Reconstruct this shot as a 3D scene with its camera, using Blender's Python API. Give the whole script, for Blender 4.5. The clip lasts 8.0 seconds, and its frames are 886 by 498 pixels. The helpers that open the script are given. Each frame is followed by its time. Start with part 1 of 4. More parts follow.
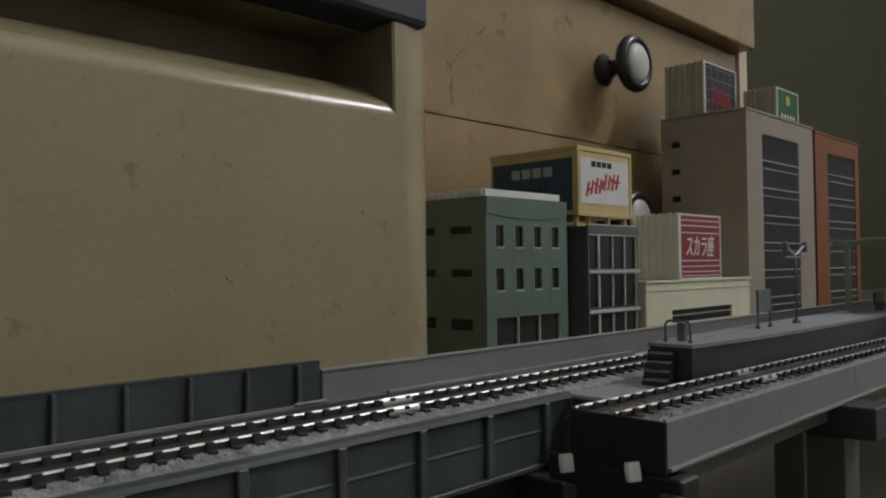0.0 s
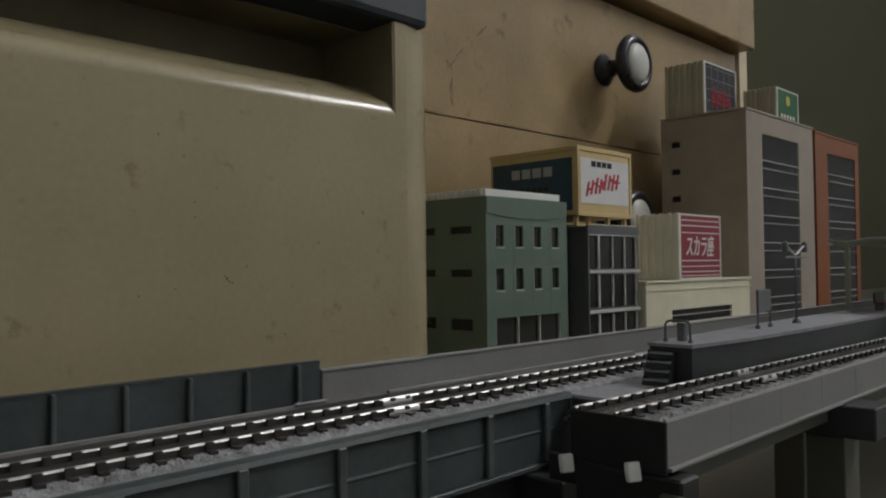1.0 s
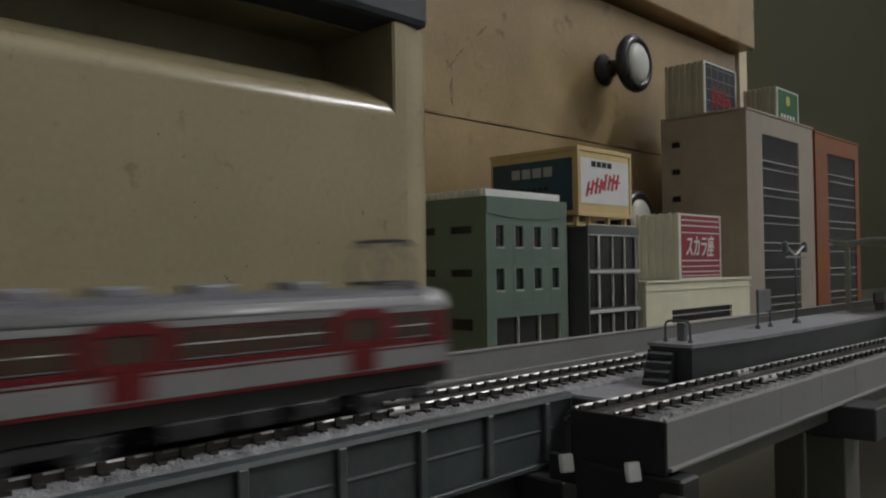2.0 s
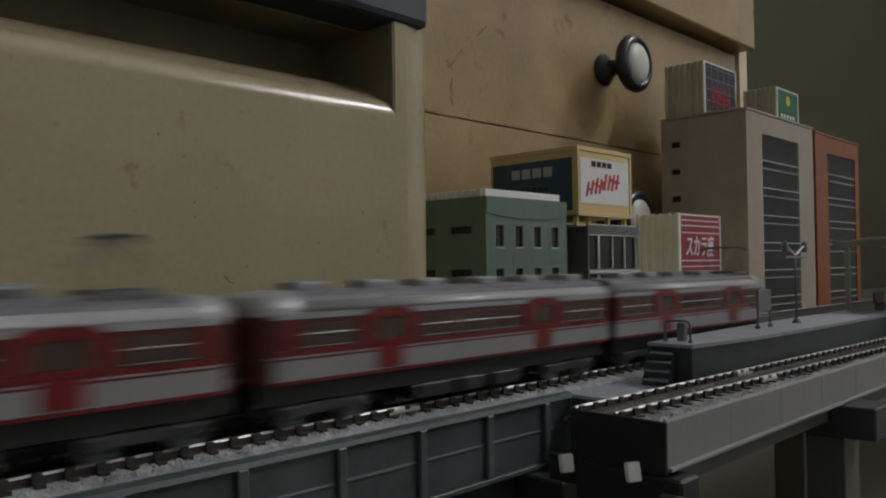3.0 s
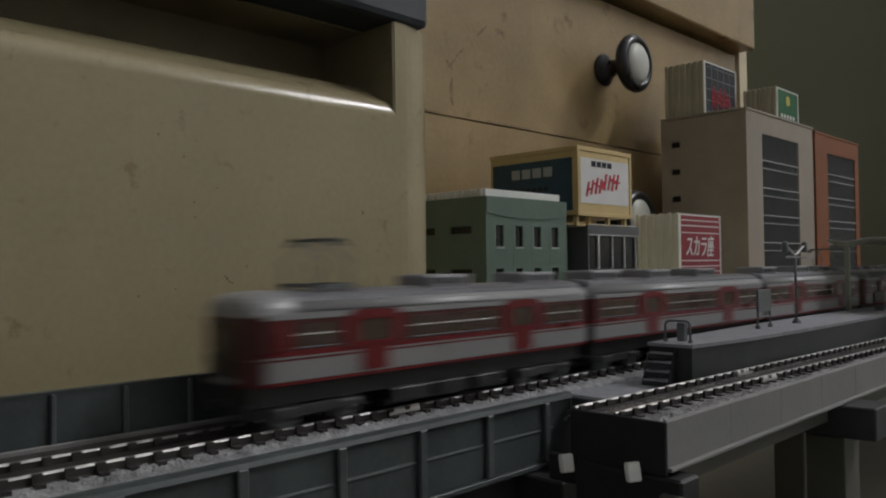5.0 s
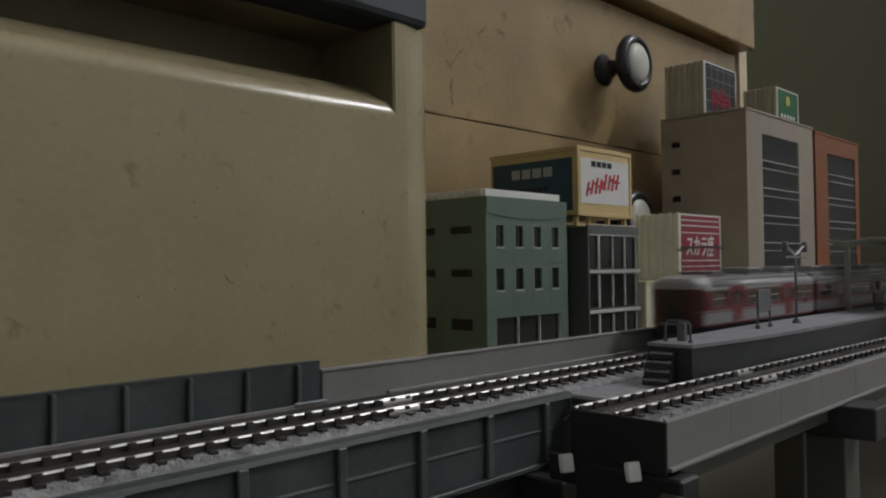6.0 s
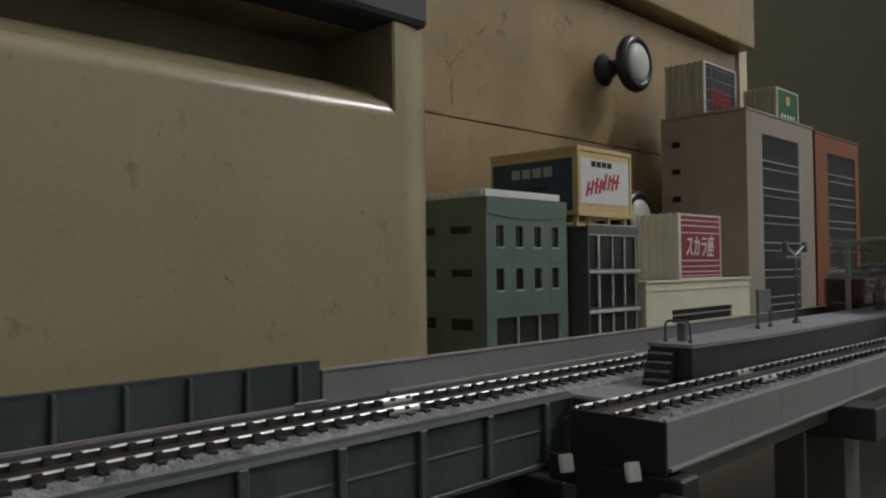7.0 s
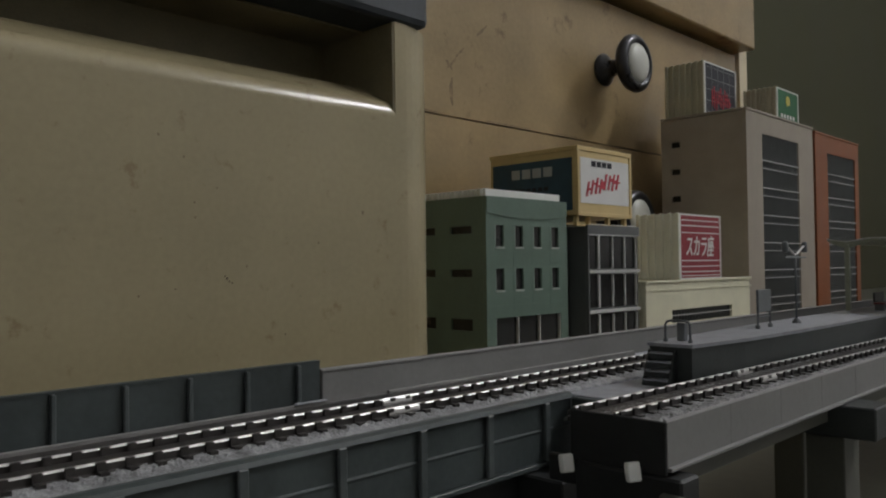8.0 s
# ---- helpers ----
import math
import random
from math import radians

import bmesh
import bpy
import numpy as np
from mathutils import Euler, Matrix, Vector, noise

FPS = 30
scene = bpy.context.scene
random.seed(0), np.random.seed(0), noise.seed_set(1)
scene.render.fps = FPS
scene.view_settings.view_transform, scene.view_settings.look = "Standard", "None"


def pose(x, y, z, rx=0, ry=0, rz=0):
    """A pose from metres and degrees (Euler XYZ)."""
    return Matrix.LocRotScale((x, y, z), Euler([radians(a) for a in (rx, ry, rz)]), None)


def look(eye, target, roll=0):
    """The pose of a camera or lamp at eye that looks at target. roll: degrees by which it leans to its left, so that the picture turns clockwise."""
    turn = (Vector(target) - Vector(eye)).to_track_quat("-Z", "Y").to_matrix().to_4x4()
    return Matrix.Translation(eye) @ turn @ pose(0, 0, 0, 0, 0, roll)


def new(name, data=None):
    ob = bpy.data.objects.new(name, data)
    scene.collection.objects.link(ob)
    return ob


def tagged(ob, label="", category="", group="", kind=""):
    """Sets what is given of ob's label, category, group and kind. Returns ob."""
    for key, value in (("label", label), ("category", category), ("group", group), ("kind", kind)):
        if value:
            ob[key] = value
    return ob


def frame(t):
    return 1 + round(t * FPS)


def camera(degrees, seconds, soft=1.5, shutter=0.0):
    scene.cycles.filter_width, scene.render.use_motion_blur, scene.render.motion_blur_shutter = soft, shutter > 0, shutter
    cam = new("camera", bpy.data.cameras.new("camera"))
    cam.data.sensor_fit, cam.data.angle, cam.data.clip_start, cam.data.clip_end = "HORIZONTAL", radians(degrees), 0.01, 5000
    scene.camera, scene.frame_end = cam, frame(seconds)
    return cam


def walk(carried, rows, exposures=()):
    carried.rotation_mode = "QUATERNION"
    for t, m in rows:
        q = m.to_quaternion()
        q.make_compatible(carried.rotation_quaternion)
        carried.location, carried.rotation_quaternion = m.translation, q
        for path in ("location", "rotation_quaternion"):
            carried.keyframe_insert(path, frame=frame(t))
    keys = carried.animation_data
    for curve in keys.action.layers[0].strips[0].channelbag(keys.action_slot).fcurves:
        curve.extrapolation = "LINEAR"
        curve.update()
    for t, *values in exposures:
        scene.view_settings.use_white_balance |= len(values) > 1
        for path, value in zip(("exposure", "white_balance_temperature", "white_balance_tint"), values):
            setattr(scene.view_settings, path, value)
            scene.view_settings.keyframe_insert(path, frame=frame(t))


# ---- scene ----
# The clip shows a model railway at scale 1:150. Numbers in the plan are millimetres:
# x along the main track, y across it, z above the rail heads; the floor lies 75 mm below them.
RAIL = 75.0
MM = 0.001

cam = camera(59.14, 8.0, soft=2.05, shutter=0.9)
YAW, PITCH = radians(45.373), radians(1.236)
EYE = Vector((0.0, 0.0, (28.73 + RAIL) * MM))
AIM = Vector((math.sin(YAW) * math.cos(PITCH), math.cos(YAW) * math.cos(PITCH), math.sin(PITCH)))
walk(cam, [(0.0, look(EYE, EYE + AIM, -0.712)), (8.0, look(EYE, EYE + AIM, -0.712))])

# ---- light ----
scene.view_settings.exposure = 0.0
world = bpy.data.worlds.new("world")
scene.world = world
world.use_nodes = True
world.node_tree.nodes["Background"].inputs[0].default_value = (0.02, 0.02, 0.018, 1)
world.node_tree.nodes["Background"].inputs[1].default_value = 0.1

# A long fluorescent tube, hung across the layout to the right of it, lights the room.
TUBE_AT = Vector((1.65, -0.95, 1.75))
TUBE_LONG, TUBE_RADIUS, TUBE_POWER = 1.2, 0.02, 152.0


# ---- materials ----
def material(name, color, rough=0.5, metal=0.0, vary=0.12, scale=60.0, fine=900.0, bump=0.05, tint=None, spots=0.0,
             spot_color=(0.05, 0.04, 0.03), spot_scale=45.0, gloss=0.5, island=0.0):
    """Base colour with blotches, fine grain and relief; scales count features in a metre."""
    m = bpy.data.materials.new(name)
    m.use_nodes = True
    nt = m.node_tree
    n, l = nt.nodes, nt.links
    b = n["Principled BSDF"]
    co = n.new("ShaderNodeTexCoord")
    big = n.new("ShaderNodeTexNoise")
    big.inputs["Scale"].default_value, big.inputs["Detail"].default_value = scale, 5
    small = n.new("ShaderNodeTexNoise")
    small.inputs["Scale"].default_value, small.inputs["Detail"].default_value = fine, 3
    l.new(co.outputs["Object"], big.inputs["Vector"])
    l.new(co.outputs["Object"], small.inputs["Vector"])
    dark = tint or tuple(c * (1 - 2.2 * vary) for c in color)
    ramp = n.new("ShaderNodeValToRGB")
    ramp.color_ramp.elements[0].position, ramp.color_ramp.elements[1].position = 0.32, 0.68
    ramp.color_ramp.elements[0].color = (*dark, 1)
    ramp.color_ramp.elements[1].color = (*[min(1, c * (1 + vary)) for c in color], 1)
    mixv = n.new("ShaderNodeMath")
    mixv.operation = "MULTIPLY_ADD"
    mixv.inputs[1].default_value, mixv.inputs[2].default_value = 0.3, 0.0
    l.new(small.outputs["Fac"], mixv.inputs[0])
    add = n.new("ShaderNodeMath")
    add.operation = "MULTIPLY_ADD"
    add.inputs[1].default_value = 0.7
    l.new(big.outputs["Fac"], add.inputs[0])
    l.new(mixv.outputs[0], add.inputs[2])
    l.new(add.outputs[0], ramp.inputs["Fac"])
    out = ramp.outputs["Color"]
    if island:
        geo = n.new("ShaderNodeNewGeometry")
        hsv = n.new("ShaderNodeHueSaturation")
        ma = n.new("ShaderNodeMath")
        ma.operation = "MULTIPLY_ADD"
        ma.inputs[1].default_value, ma.inputs[2].default_value = 2 * island, 1 - island
        l.new(geo.outputs["Random Per Island"], ma.inputs[0])
        l.new(ma.outputs[0], hsv.inputs["Value"])
        l.new(out, hsv.inputs["Color"])
        out = hsv.outputs["Color"]
    if spots:
        sp = n.new("ShaderNodeTexNoise")
        sp.inputs["Scale"].default_value, sp.inputs["Detail"].default_value, sp.inputs["Roughness"].default_value = spot_scale, 6, 0.65
        l.new(co.outputs["Object"], sp.inputs["Vector"])
        sr = n.new("ShaderNodeValToRGB")
        sr.color_ramp.elements[0].position, sr.color_ramp.elements[1].position = 0.60, 0.69
        sr.color_ramp.elements[0].color, sr.color_ramp.elements[1].color = (0, 0, 0, 1), (spots, spots, spots, 1)
        l.new(sp.outputs["Fac"], sr.inputs["Fac"])
        mx = n.new("ShaderNodeMix")
        mx.data_type = "RGBA"
        l.new(sr.outputs["Color"], mx.inputs["Factor"])
        l.new(out, mx.inputs["A"])
        mx.inputs["B"].default_value = (*spot_color, 1)
        out = mx.outputs["Result"]
    l.new(out, b.inputs["Base Color"])
    rr = n.new("ShaderNodeMapRange")
    rr.inputs["To Min"].default_value, rr.inputs["To Max"].default_value = max(0.02, rough - 0.09), min(1, rough + 0.09)
    l.new(big.outputs["Fac"], rr.inputs["Value"])
    l.new(rr.outputs[0], b.inputs["Roughness"])
    b.inputs["Metallic"].default_value = metal
    b.inputs["Specular IOR Level"].default_value = gloss
    if bump:
        bp = n.new("ShaderNodeBump")
        bp.inputs["Strength"].default_value, bp.inputs["Distance"].default_value = bump, 0.0006
        l.new(small.outputs["Fac"], bp.inputs["Height"])
        l.new(bp.outputs["Normal"], b.inputs["Normal"])
    return m


M_BEIGE = material("yellowed_beige_plastic", (0.385, 0.325, 0.20), 0.23, vary=0.07, scale=14, fine=500, bump=0.05, spots=0.6,
                   spot_color=(0.22, 0.155, 0.085), spot_scale=95)
M_TRIM = material("dark_blue_grey_plastic", (0.035, 0.042, 0.052), 0.45, vary=0.2, scale=30)
M_DRAWER = material("tan_painted_wood", (0.345, 0.245, 0.122), 0.36, vary=0.12, scale=18, fine=300, bump=0.06, spots=0.8,
                    spot_color=(0.12, 0.07, 0.03), spot_scale=30)
M_CARCASS = material("cream_painted_wood", (0.62, 0.54, 0.38), 0.5, vary=0.08, scale=25)
M_GAP = material("dark_wood_gap", (0.05, 0.035, 0.022), 0.8, vary=0.2)
M_KNOB = material("dark_glossy_metal", (0.05, 0.05, 0.055), 0.3, metal=0.6, vary=0.2, scale=80, bump=0.02)
M_KNOB_WHITE = material("white_ceramic", (0.60, 0.60, 0.55), 0.42, vary=0.04, scale=40, bump=0.0)
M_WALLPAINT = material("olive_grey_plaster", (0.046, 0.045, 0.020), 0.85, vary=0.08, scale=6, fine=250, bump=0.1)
M_ROOM = material("room_plaster", (0.66, 0.65, 0.63), 0.85, vary=0.06, scale=4, fine=200, bump=0.1)
M_FILLWALL = material("white_fill_plaster", (0.66, 0.66, 0.65), 0.85, vary=0.04, scale=4, fine=200, bump=0.1)
M_FLOOR = material("worn_floor_board", (0.085, 0.084, 0.062), 0.5, vary=0.14, scale=9, fine=140, bump=0.08)
M_BOARD = material("raw_plywood", (0.40, 0.30, 0.18), 0.7, vary=0.12, scale=20)
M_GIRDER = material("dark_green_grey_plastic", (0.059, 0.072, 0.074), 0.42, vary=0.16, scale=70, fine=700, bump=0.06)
# Girder colour made paler, so that the stiffeners look lit.
M_STIFFENER_LIT = material("lit_green_grey_plastic", (0.092, 0.106, 0.108), 0.42, vary=0.16, scale=70, fine=700, bump=0.06)
M_VIADUCT = material("grey_moulded_plastic", (0.222, 0.217, 0.215), 0.5, vary=0.07, scale=50, fine=700, bump=0.08)
M_PIER = material("olive_grey_plastic", (0.100, 0.100, 0.084), 0.55, vary=0.08, scale=50)
M_BALLAST = material("grey_plastic_ballast", (0.275, 0.275, 0.285), 0.5, vary=0.3, scale=300, fine=2200, bump=0.5, island=0.3)
M_TIE = material("dark_brown_tie_plastic", (0.045, 0.040, 0.038), 0.45, vary=0.15, scale=200)
M_RAIL = material("nickel_silver_rail", (0.54, 0.53, 0.52), 0.45, metal=1.0, vary=0.05, scale=300, bump=0.02)
M_SHELTER = material("pale_green_grey_plastic", (0.30, 0.32, 0.25), 0.45, vary=0.08, scale=120)
M_PULL_SHADE = material("pull_shade_brown", (0.25, 0.212, 0.125), 0.5, vary=0.12, scale=60)
M_PLATTOP = material("grey_platform_plastic", (0.33, 0.34, 0.375), 0.5, vary=0.12, scale=220, fine=1800, bump=0.2)
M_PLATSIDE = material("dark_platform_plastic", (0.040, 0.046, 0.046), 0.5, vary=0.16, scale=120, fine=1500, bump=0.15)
M_STEEL = material("dark_grey_fitting", (0.13, 0.14, 0.15), 0.4, vary=0.1, scale=150)
M_WHITE = material("white_plastic", (0.92, 0.92, 0.91), 0.45, vary=0.05, scale=100)
M_GREEN = material("grey_green_plastic", (0.130, 0.190, 0.153), 0.5, vary=0.07, scale=60, fine=500, bump=0.06)
M_ROOFWHITE = material("off_white_plastic", (0.80, 0.81, 0.78), 0.5, vary=0.05, scale=60)
M_DARKGLASS = material("dark_tinted_panes", (0.020, 0.020, 0.020), 0.2, vary=0.1, scale=90, bump=0.0)
M_GREYB = material("slate_grey_plastic", (0.110, 0.115, 0.115), 0.5, vary=0.08, scale=60)
M_MULLION = material("light_grey_mullion", (0.56, 0.56, 0.55), 0.45, vary=0.05, scale=90)
M_WINGRID = material("mid_grey_window_bars", (0.19, 0.20, 0.20), 0.5, vary=0.06, scale=90)
M_BAND = material("grey_floor_band", (0.40, 0.40, 0.40), 0.45, vary=0.05, scale=90)
M_SILL = material("pale_green_sill", (0.42, 0.47, 0.42), 0.5, vary=0.05, scale=90)
M_BOXTAN = material("ribbed_tan_plastic", (0.47, 0.44, 0.32), 0.5, vary=0.08, scale=60)
M_CREAM = material("cream_plastic", (0.74, 0.71, 0.54), 0.5, vary=0.05, scale=60)
M_PINKGREY = material("pinkish_grey_plastic", (0.335, 0.288, 0.236), 0.55, vary=0.06, scale=50)
M_ORANGE = material("terracotta_orange_plastic", (0.225, 0.064, 0.016), 0.5, vary=0.08, scale=50)
M_YELLOW = material("yellow_cream_plastic", (0.66, 0.50, 0.24), 0.45, vary=0.06, scale=60)
M_SIGNWHITE = material("white_paper_sign", (0.74, 0.73, 0.72), 0.5, vary=0.03, scale=60)
M_SIGNTEAL = material("dark_teal_print", (0.028, 0.080, 0.122), 0.45, vary=0.15, scale=120)
M_SIGNRED = material("crimson_print", (0.27, 0.02, 0.032), 0.45, vary=0.1, scale=90)
M_SIGNGREEN = material("green_print", (0.010, 0.105, 0.036), 0.6, vary=0.1, scale=90)
M_SIGNNAVY = material("navy_print", (0.014, 0.014, 0.024), 0.6, vary=0.15, scale=90)
M_PRINTGREY = material("pale_grey_print", (0.50, 0.52, 0.52), 0.5, vary=0.05, scale=90)
M_PRINTRED = material("red_print", (0.50, 0.04, 0.06), 0.5, vary=0.1, scale=90)
M_PRINTYEL = material("yellow_print", (0.65, 0.55, 0.10), 0.5, vary=0.1, scale=90)
M_BOXCREAM = material("ribbed_cream_plastic", (0.84, 0.84, 0.73), 0.5, vary=0.05, scale=60)
M_CARWHITE = material("warm_white_train_paint", (0.25, 0.245, 0.25), 0.3, vary=0.03, scale=90, bump=0.01)
M_CARRED = material("deep_red_train_paint", (0.150, 0.008, 0.012), 0.3, vary=0.06, scale=90, bump=0.01)
M_CARDARK = material("maroon_window_band", (0.085, 0.018, 0.017), 0.32, vary=0.12, scale=90, bump=0.0)
M_CARGLASS = material("smoked_window_plastic", (0.074, 0.050, 0.038), 0.12, vary=0.1, scale=90, bump=0.0)
M_CARROOF = material("silver_grey_roof", (0.165, 0.165, 0.185), 0.36, vary=0.07, scale=120)
M_CORNICE = material("gloss_white_cornice_paint", (0.31, 0.31, 0.315), 0.34, vary=0.03, scale=90, bump=0.01)
M_BOGIE = material("dark_grey_bogie_plastic", (0.050, 0.054, 0.054), 0.4, vary=0.2, scale=200)
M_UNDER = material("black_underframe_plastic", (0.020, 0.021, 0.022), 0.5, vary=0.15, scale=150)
M_ACBOX = material("grey_roof_unit", (0.27, 0.27, 0.29), 0.45, vary=0.08, scale=120)
M_FLECK = material("faded_brown_spot", (0.21, 0.155, 0.085), 0.5, vary=0.2, scale=400)
M_SMEAR = material("dull_brown_smudge", (0.265, 0.182, 0.092), 0.5, vary=0.3, scale=300)
M_STAIN = material("brown_grime", (0.085, 0.058, 0.030), 0.6, vary=0.25, scale=200)


# ---- building blocks ----
def w(x, y, z):
    """World place of a point of the plan."""
    return Vector((x * MM, y * MM, (z + RAIL) * MM))


def link(name, bm, mat, parent=None, label="", smooth=False, at=None):
    me = bpy.data.meshes.new(name)
    bm.normal_update()
    bm.to_mesh(me)
    bm.free()
    if smooth:
        for p in me.polygons:
            p.use_smooth = True
    me.materials.append(mat)
    ob = new(name, me)
    if parent is not None:
        ob.parent = parent
    if at is not None:
        ob.location = at
    if label:
        ob["label"] = label
    return ob


def part(name, bm, mat, parent, label="", smooth=False):
    return link(name, bm, mat, parent, label, smooth)


def thing(name, label, category, at=(0, 0, 0), turn=0.0, group="", kind=""):
    """An Empty at the base of a thing; its parts are in millimetres from there."""
    ob = new(name)
    ob.empty_display_size = 0.01
    ob.matrix_world = Matrix.Translation(w(*at)) @ pose(0, 0, 0, 0, 0, turn)
    return tagged(ob, label, category, group, kind)


def add_box(bm, x0, x1, y0, y1, z0, z1, bevel=0.0, seg=1):
    vs = [bm.verts.new((x * MM, y * MM, z * MM)) for x in (x0, x1) for y in (y0, y1) for z in (z0, z1)]
    fs = [bm.faces.new([vs[i] for i in f]) for f in
          ((0, 1, 3, 2), (4, 6, 7, 5), (0, 4, 5, 1), (2, 3, 7, 6), (0, 2, 6, 4), (1, 5, 7, 3))]
    if bevel:
        es = {e for f in fs for e in f.edges}
        bmesh.ops.bevel(bm, geom=list(es), offset=bevel * MM, segments=seg, affect="EDGES", profile=0.5)
    return bm


def box(x0, x1, y0, y1, z0, z1, bevel=0.0, seg=1):
    return add_box(bmesh.new(), x0, x1, y0, y1, z0, z1, bevel, seg)


def boxes(rows, bevel=0.0):
    bm = bmesh.new()
    for r in rows:
        add_box(bm, *r, bevel)
    return bm


def prism(outline, x0, x1, axis="x"):
    """An outline extruded along an axis: (y, z) pairs along x, (x, z) pairs along y, (x, y) pairs along z."""
    bm = bmesh.new()

    def put(a, b, c):
        if axis == "x":
            return bm.verts.new((c * MM, a * MM, b * MM))
        if axis == "y":
            return bm.verts.new((a * MM, c * MM, b * MM))
        return bm.verts.new((a * MM, b * MM, c * MM))
    lo = [put(a, b, x0) for a, b in outline]
    hi = [put(a, b, x1) for a, b in outline]
    n = len(outline)
    for i in range(n):
        bm.faces.new((lo[i], lo[(i + 1) % n], hi[(i + 1) % n], hi[i]))
    bm.faces.new(lo[::-1])
    bm.faces.new(hi)
    bmesh.ops.recalc_face_normals(bm, faces=bm.faces[:])
    return bm


def lathe(profile, centre=(0, 0, 0), axis="z", steps=28):
    """(radius, height) pairs turned about an axis."""
    bm = bmesh.new()
    rings = []
    for r, h in profile:
        ring = []
        for i in range(steps):
            a = 2 * math.pi * i / steps
            u, v = r * math.cos(a), r * math.sin(a)
            p = {"z": (u, v, h), "y": (u, h, v), "x": (h, u, v)}[axis]
            ring.append(bm.verts.new([(p[k] + centre[k]) * MM for k in range(3)]))
        rings.append(ring)
    for a, b in zip(rings, rings[1:]):
        for i in range(steps):
            bm.faces.new((a[i], a[(i + 1) % steps], b[(i + 1) % steps], b[i]))
    bm.faces.new(rings[0])
    bm.faces.new(rings[-1])
    bmesh.ops.recalc_face_normals(bm, faces=bm.faces[:])
    return bm


def tube(points, radius, sides=8):
    """A round bar bent along points."""
    bm = bmesh.new()
    pts = [Vector(p) for p in points]
    rings = []
    for i, p in enumerate(pts):
        d = (pts[min(i + 1, len(pts) - 1)] - pts[max(i - 1, 0)]).normalized()
        a = d.orthogonal().normalized() if i == 0 else (rings_a - d * rings_a.dot(d)).normalized()
        rings_a = a
        b = d.cross(a)
        rings.append([bm.verts.new((p + (a * math.cos(k * 2 * math.pi / sides) + b * math.sin(k * 2 * math.pi / sides)) * radius) * MM)
                      for k in range(sides)])
    for r0, r1 in zip(rings, rings[1:]):
        for k in range(sides):
            bm.faces.new((r0[k], r0[(k + 1) % sides], r1[(k + 1) % sides], r1[k]))
    bm.faces.new(rings[0][::-1])
    bm.faces.new(rings[-1])
    bmesh.ops.recalc_face_normals(bm, faces=bm.faces[:])
    return bm


def wall_with_holes(u0, u1, z0, z1, holes, place, depth):
    """A panel over u and z with rectangular holes right through it; place(u, z, d) gives the point d behind the face."""
    us = sorted({u0, u1, *[h[0] for h in holes], *[h[1] for h in holes]})
    zs = sorted({z0, z1, *[h[2] for h in holes], *[h[3] for h in holes]})
    bm = bmesh.new()
    cache = {}

    def v(u, z, d):
        key = (round(u, 4), round(z, 4), d)
        if key not in cache:
            cache[key] = bm.verts.new([c * MM for c in place(u, z, d)])
        return cache[key]

    def solid(i, j):
        if not (0 <= i < len(us) - 1 and 0 <= j < len(zs) - 1):
            return False
        cu, cz = (us[i] + us[i + 1]) / 2, (zs[j] + zs[j + 1]) / 2
        return not any(h[0] < cu < h[1] and h[2] < cz < h[3] for h in holes)
    for i in range(len(us) - 1):
        for j in range(len(zs) - 1):
            if not solid(i, j):
                continue
            a, b, c, d = us[i], us[i + 1], zs[j], zs[j + 1]
            bm.faces.new((v(a, c, 0), v(b, c, 0), v(b, d, 0), v(a, d, 0)))
            bm.faces.new((v(a, d, depth), v(b, d, depth), v(b, c, depth), v(a, c, depth)))
            for (p, q), (di, dj) in ((((a, c), (a, d)), (-1, 0)), (((b, d), (b, c)), (1, 0)), (((b, c), (a, c)), (0, -1)), (((a, d), (b, d)), (0, 1))):
                if not solid(i + di, j + dj):
                    bm.faces.new((v(*p, 0), v(*q, 0), v(*q, depth), v(*p, depth)))
    bmesh.ops.recalc_face_normals(bm, faces=bm.faces[:])
    return bm


# ---- the room ----
def build_room():
    """Floor, walls and ceiling round the layout."""
    def slab(name, x0, x1, y0, y1, z0, z1, mat, label, category):
        ob = link(name, box(x0, x1, y0, y1, z0, z1), mat)
        tagged(ob, label, category, kind="structure")
        return ob
    slab("floor", -1500, 3700, -2300, 1000, -20, 0, M_FLOOR, "worn brown floor of the room", "floor")
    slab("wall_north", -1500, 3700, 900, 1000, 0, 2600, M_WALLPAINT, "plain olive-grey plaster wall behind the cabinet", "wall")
    slab("wall_south", -1500, 3700, -2300, -2200, 0, 2600, M_ROOM, "plain pale plaster wall", "wall")
    # Unseen wall, added as a reflector that fills left-facing sides.
    slab("wall_west", -1500, -1400, -2200, 900, 0, 2600, M_FILLWALL, "unseen white wall added to bounce light onto left-facing sides", "wall")
    slab("wall_east", 3600, 3700, -2200, 900, 0, 2600, M_ROOM, "plain pale plaster wall", "wall")
    slab("ceiling", -1500, 3700, -2300, 1000, 2600, 2680, M_ROOM, "plain pale plaster ceiling", "ceiling")


build_room()


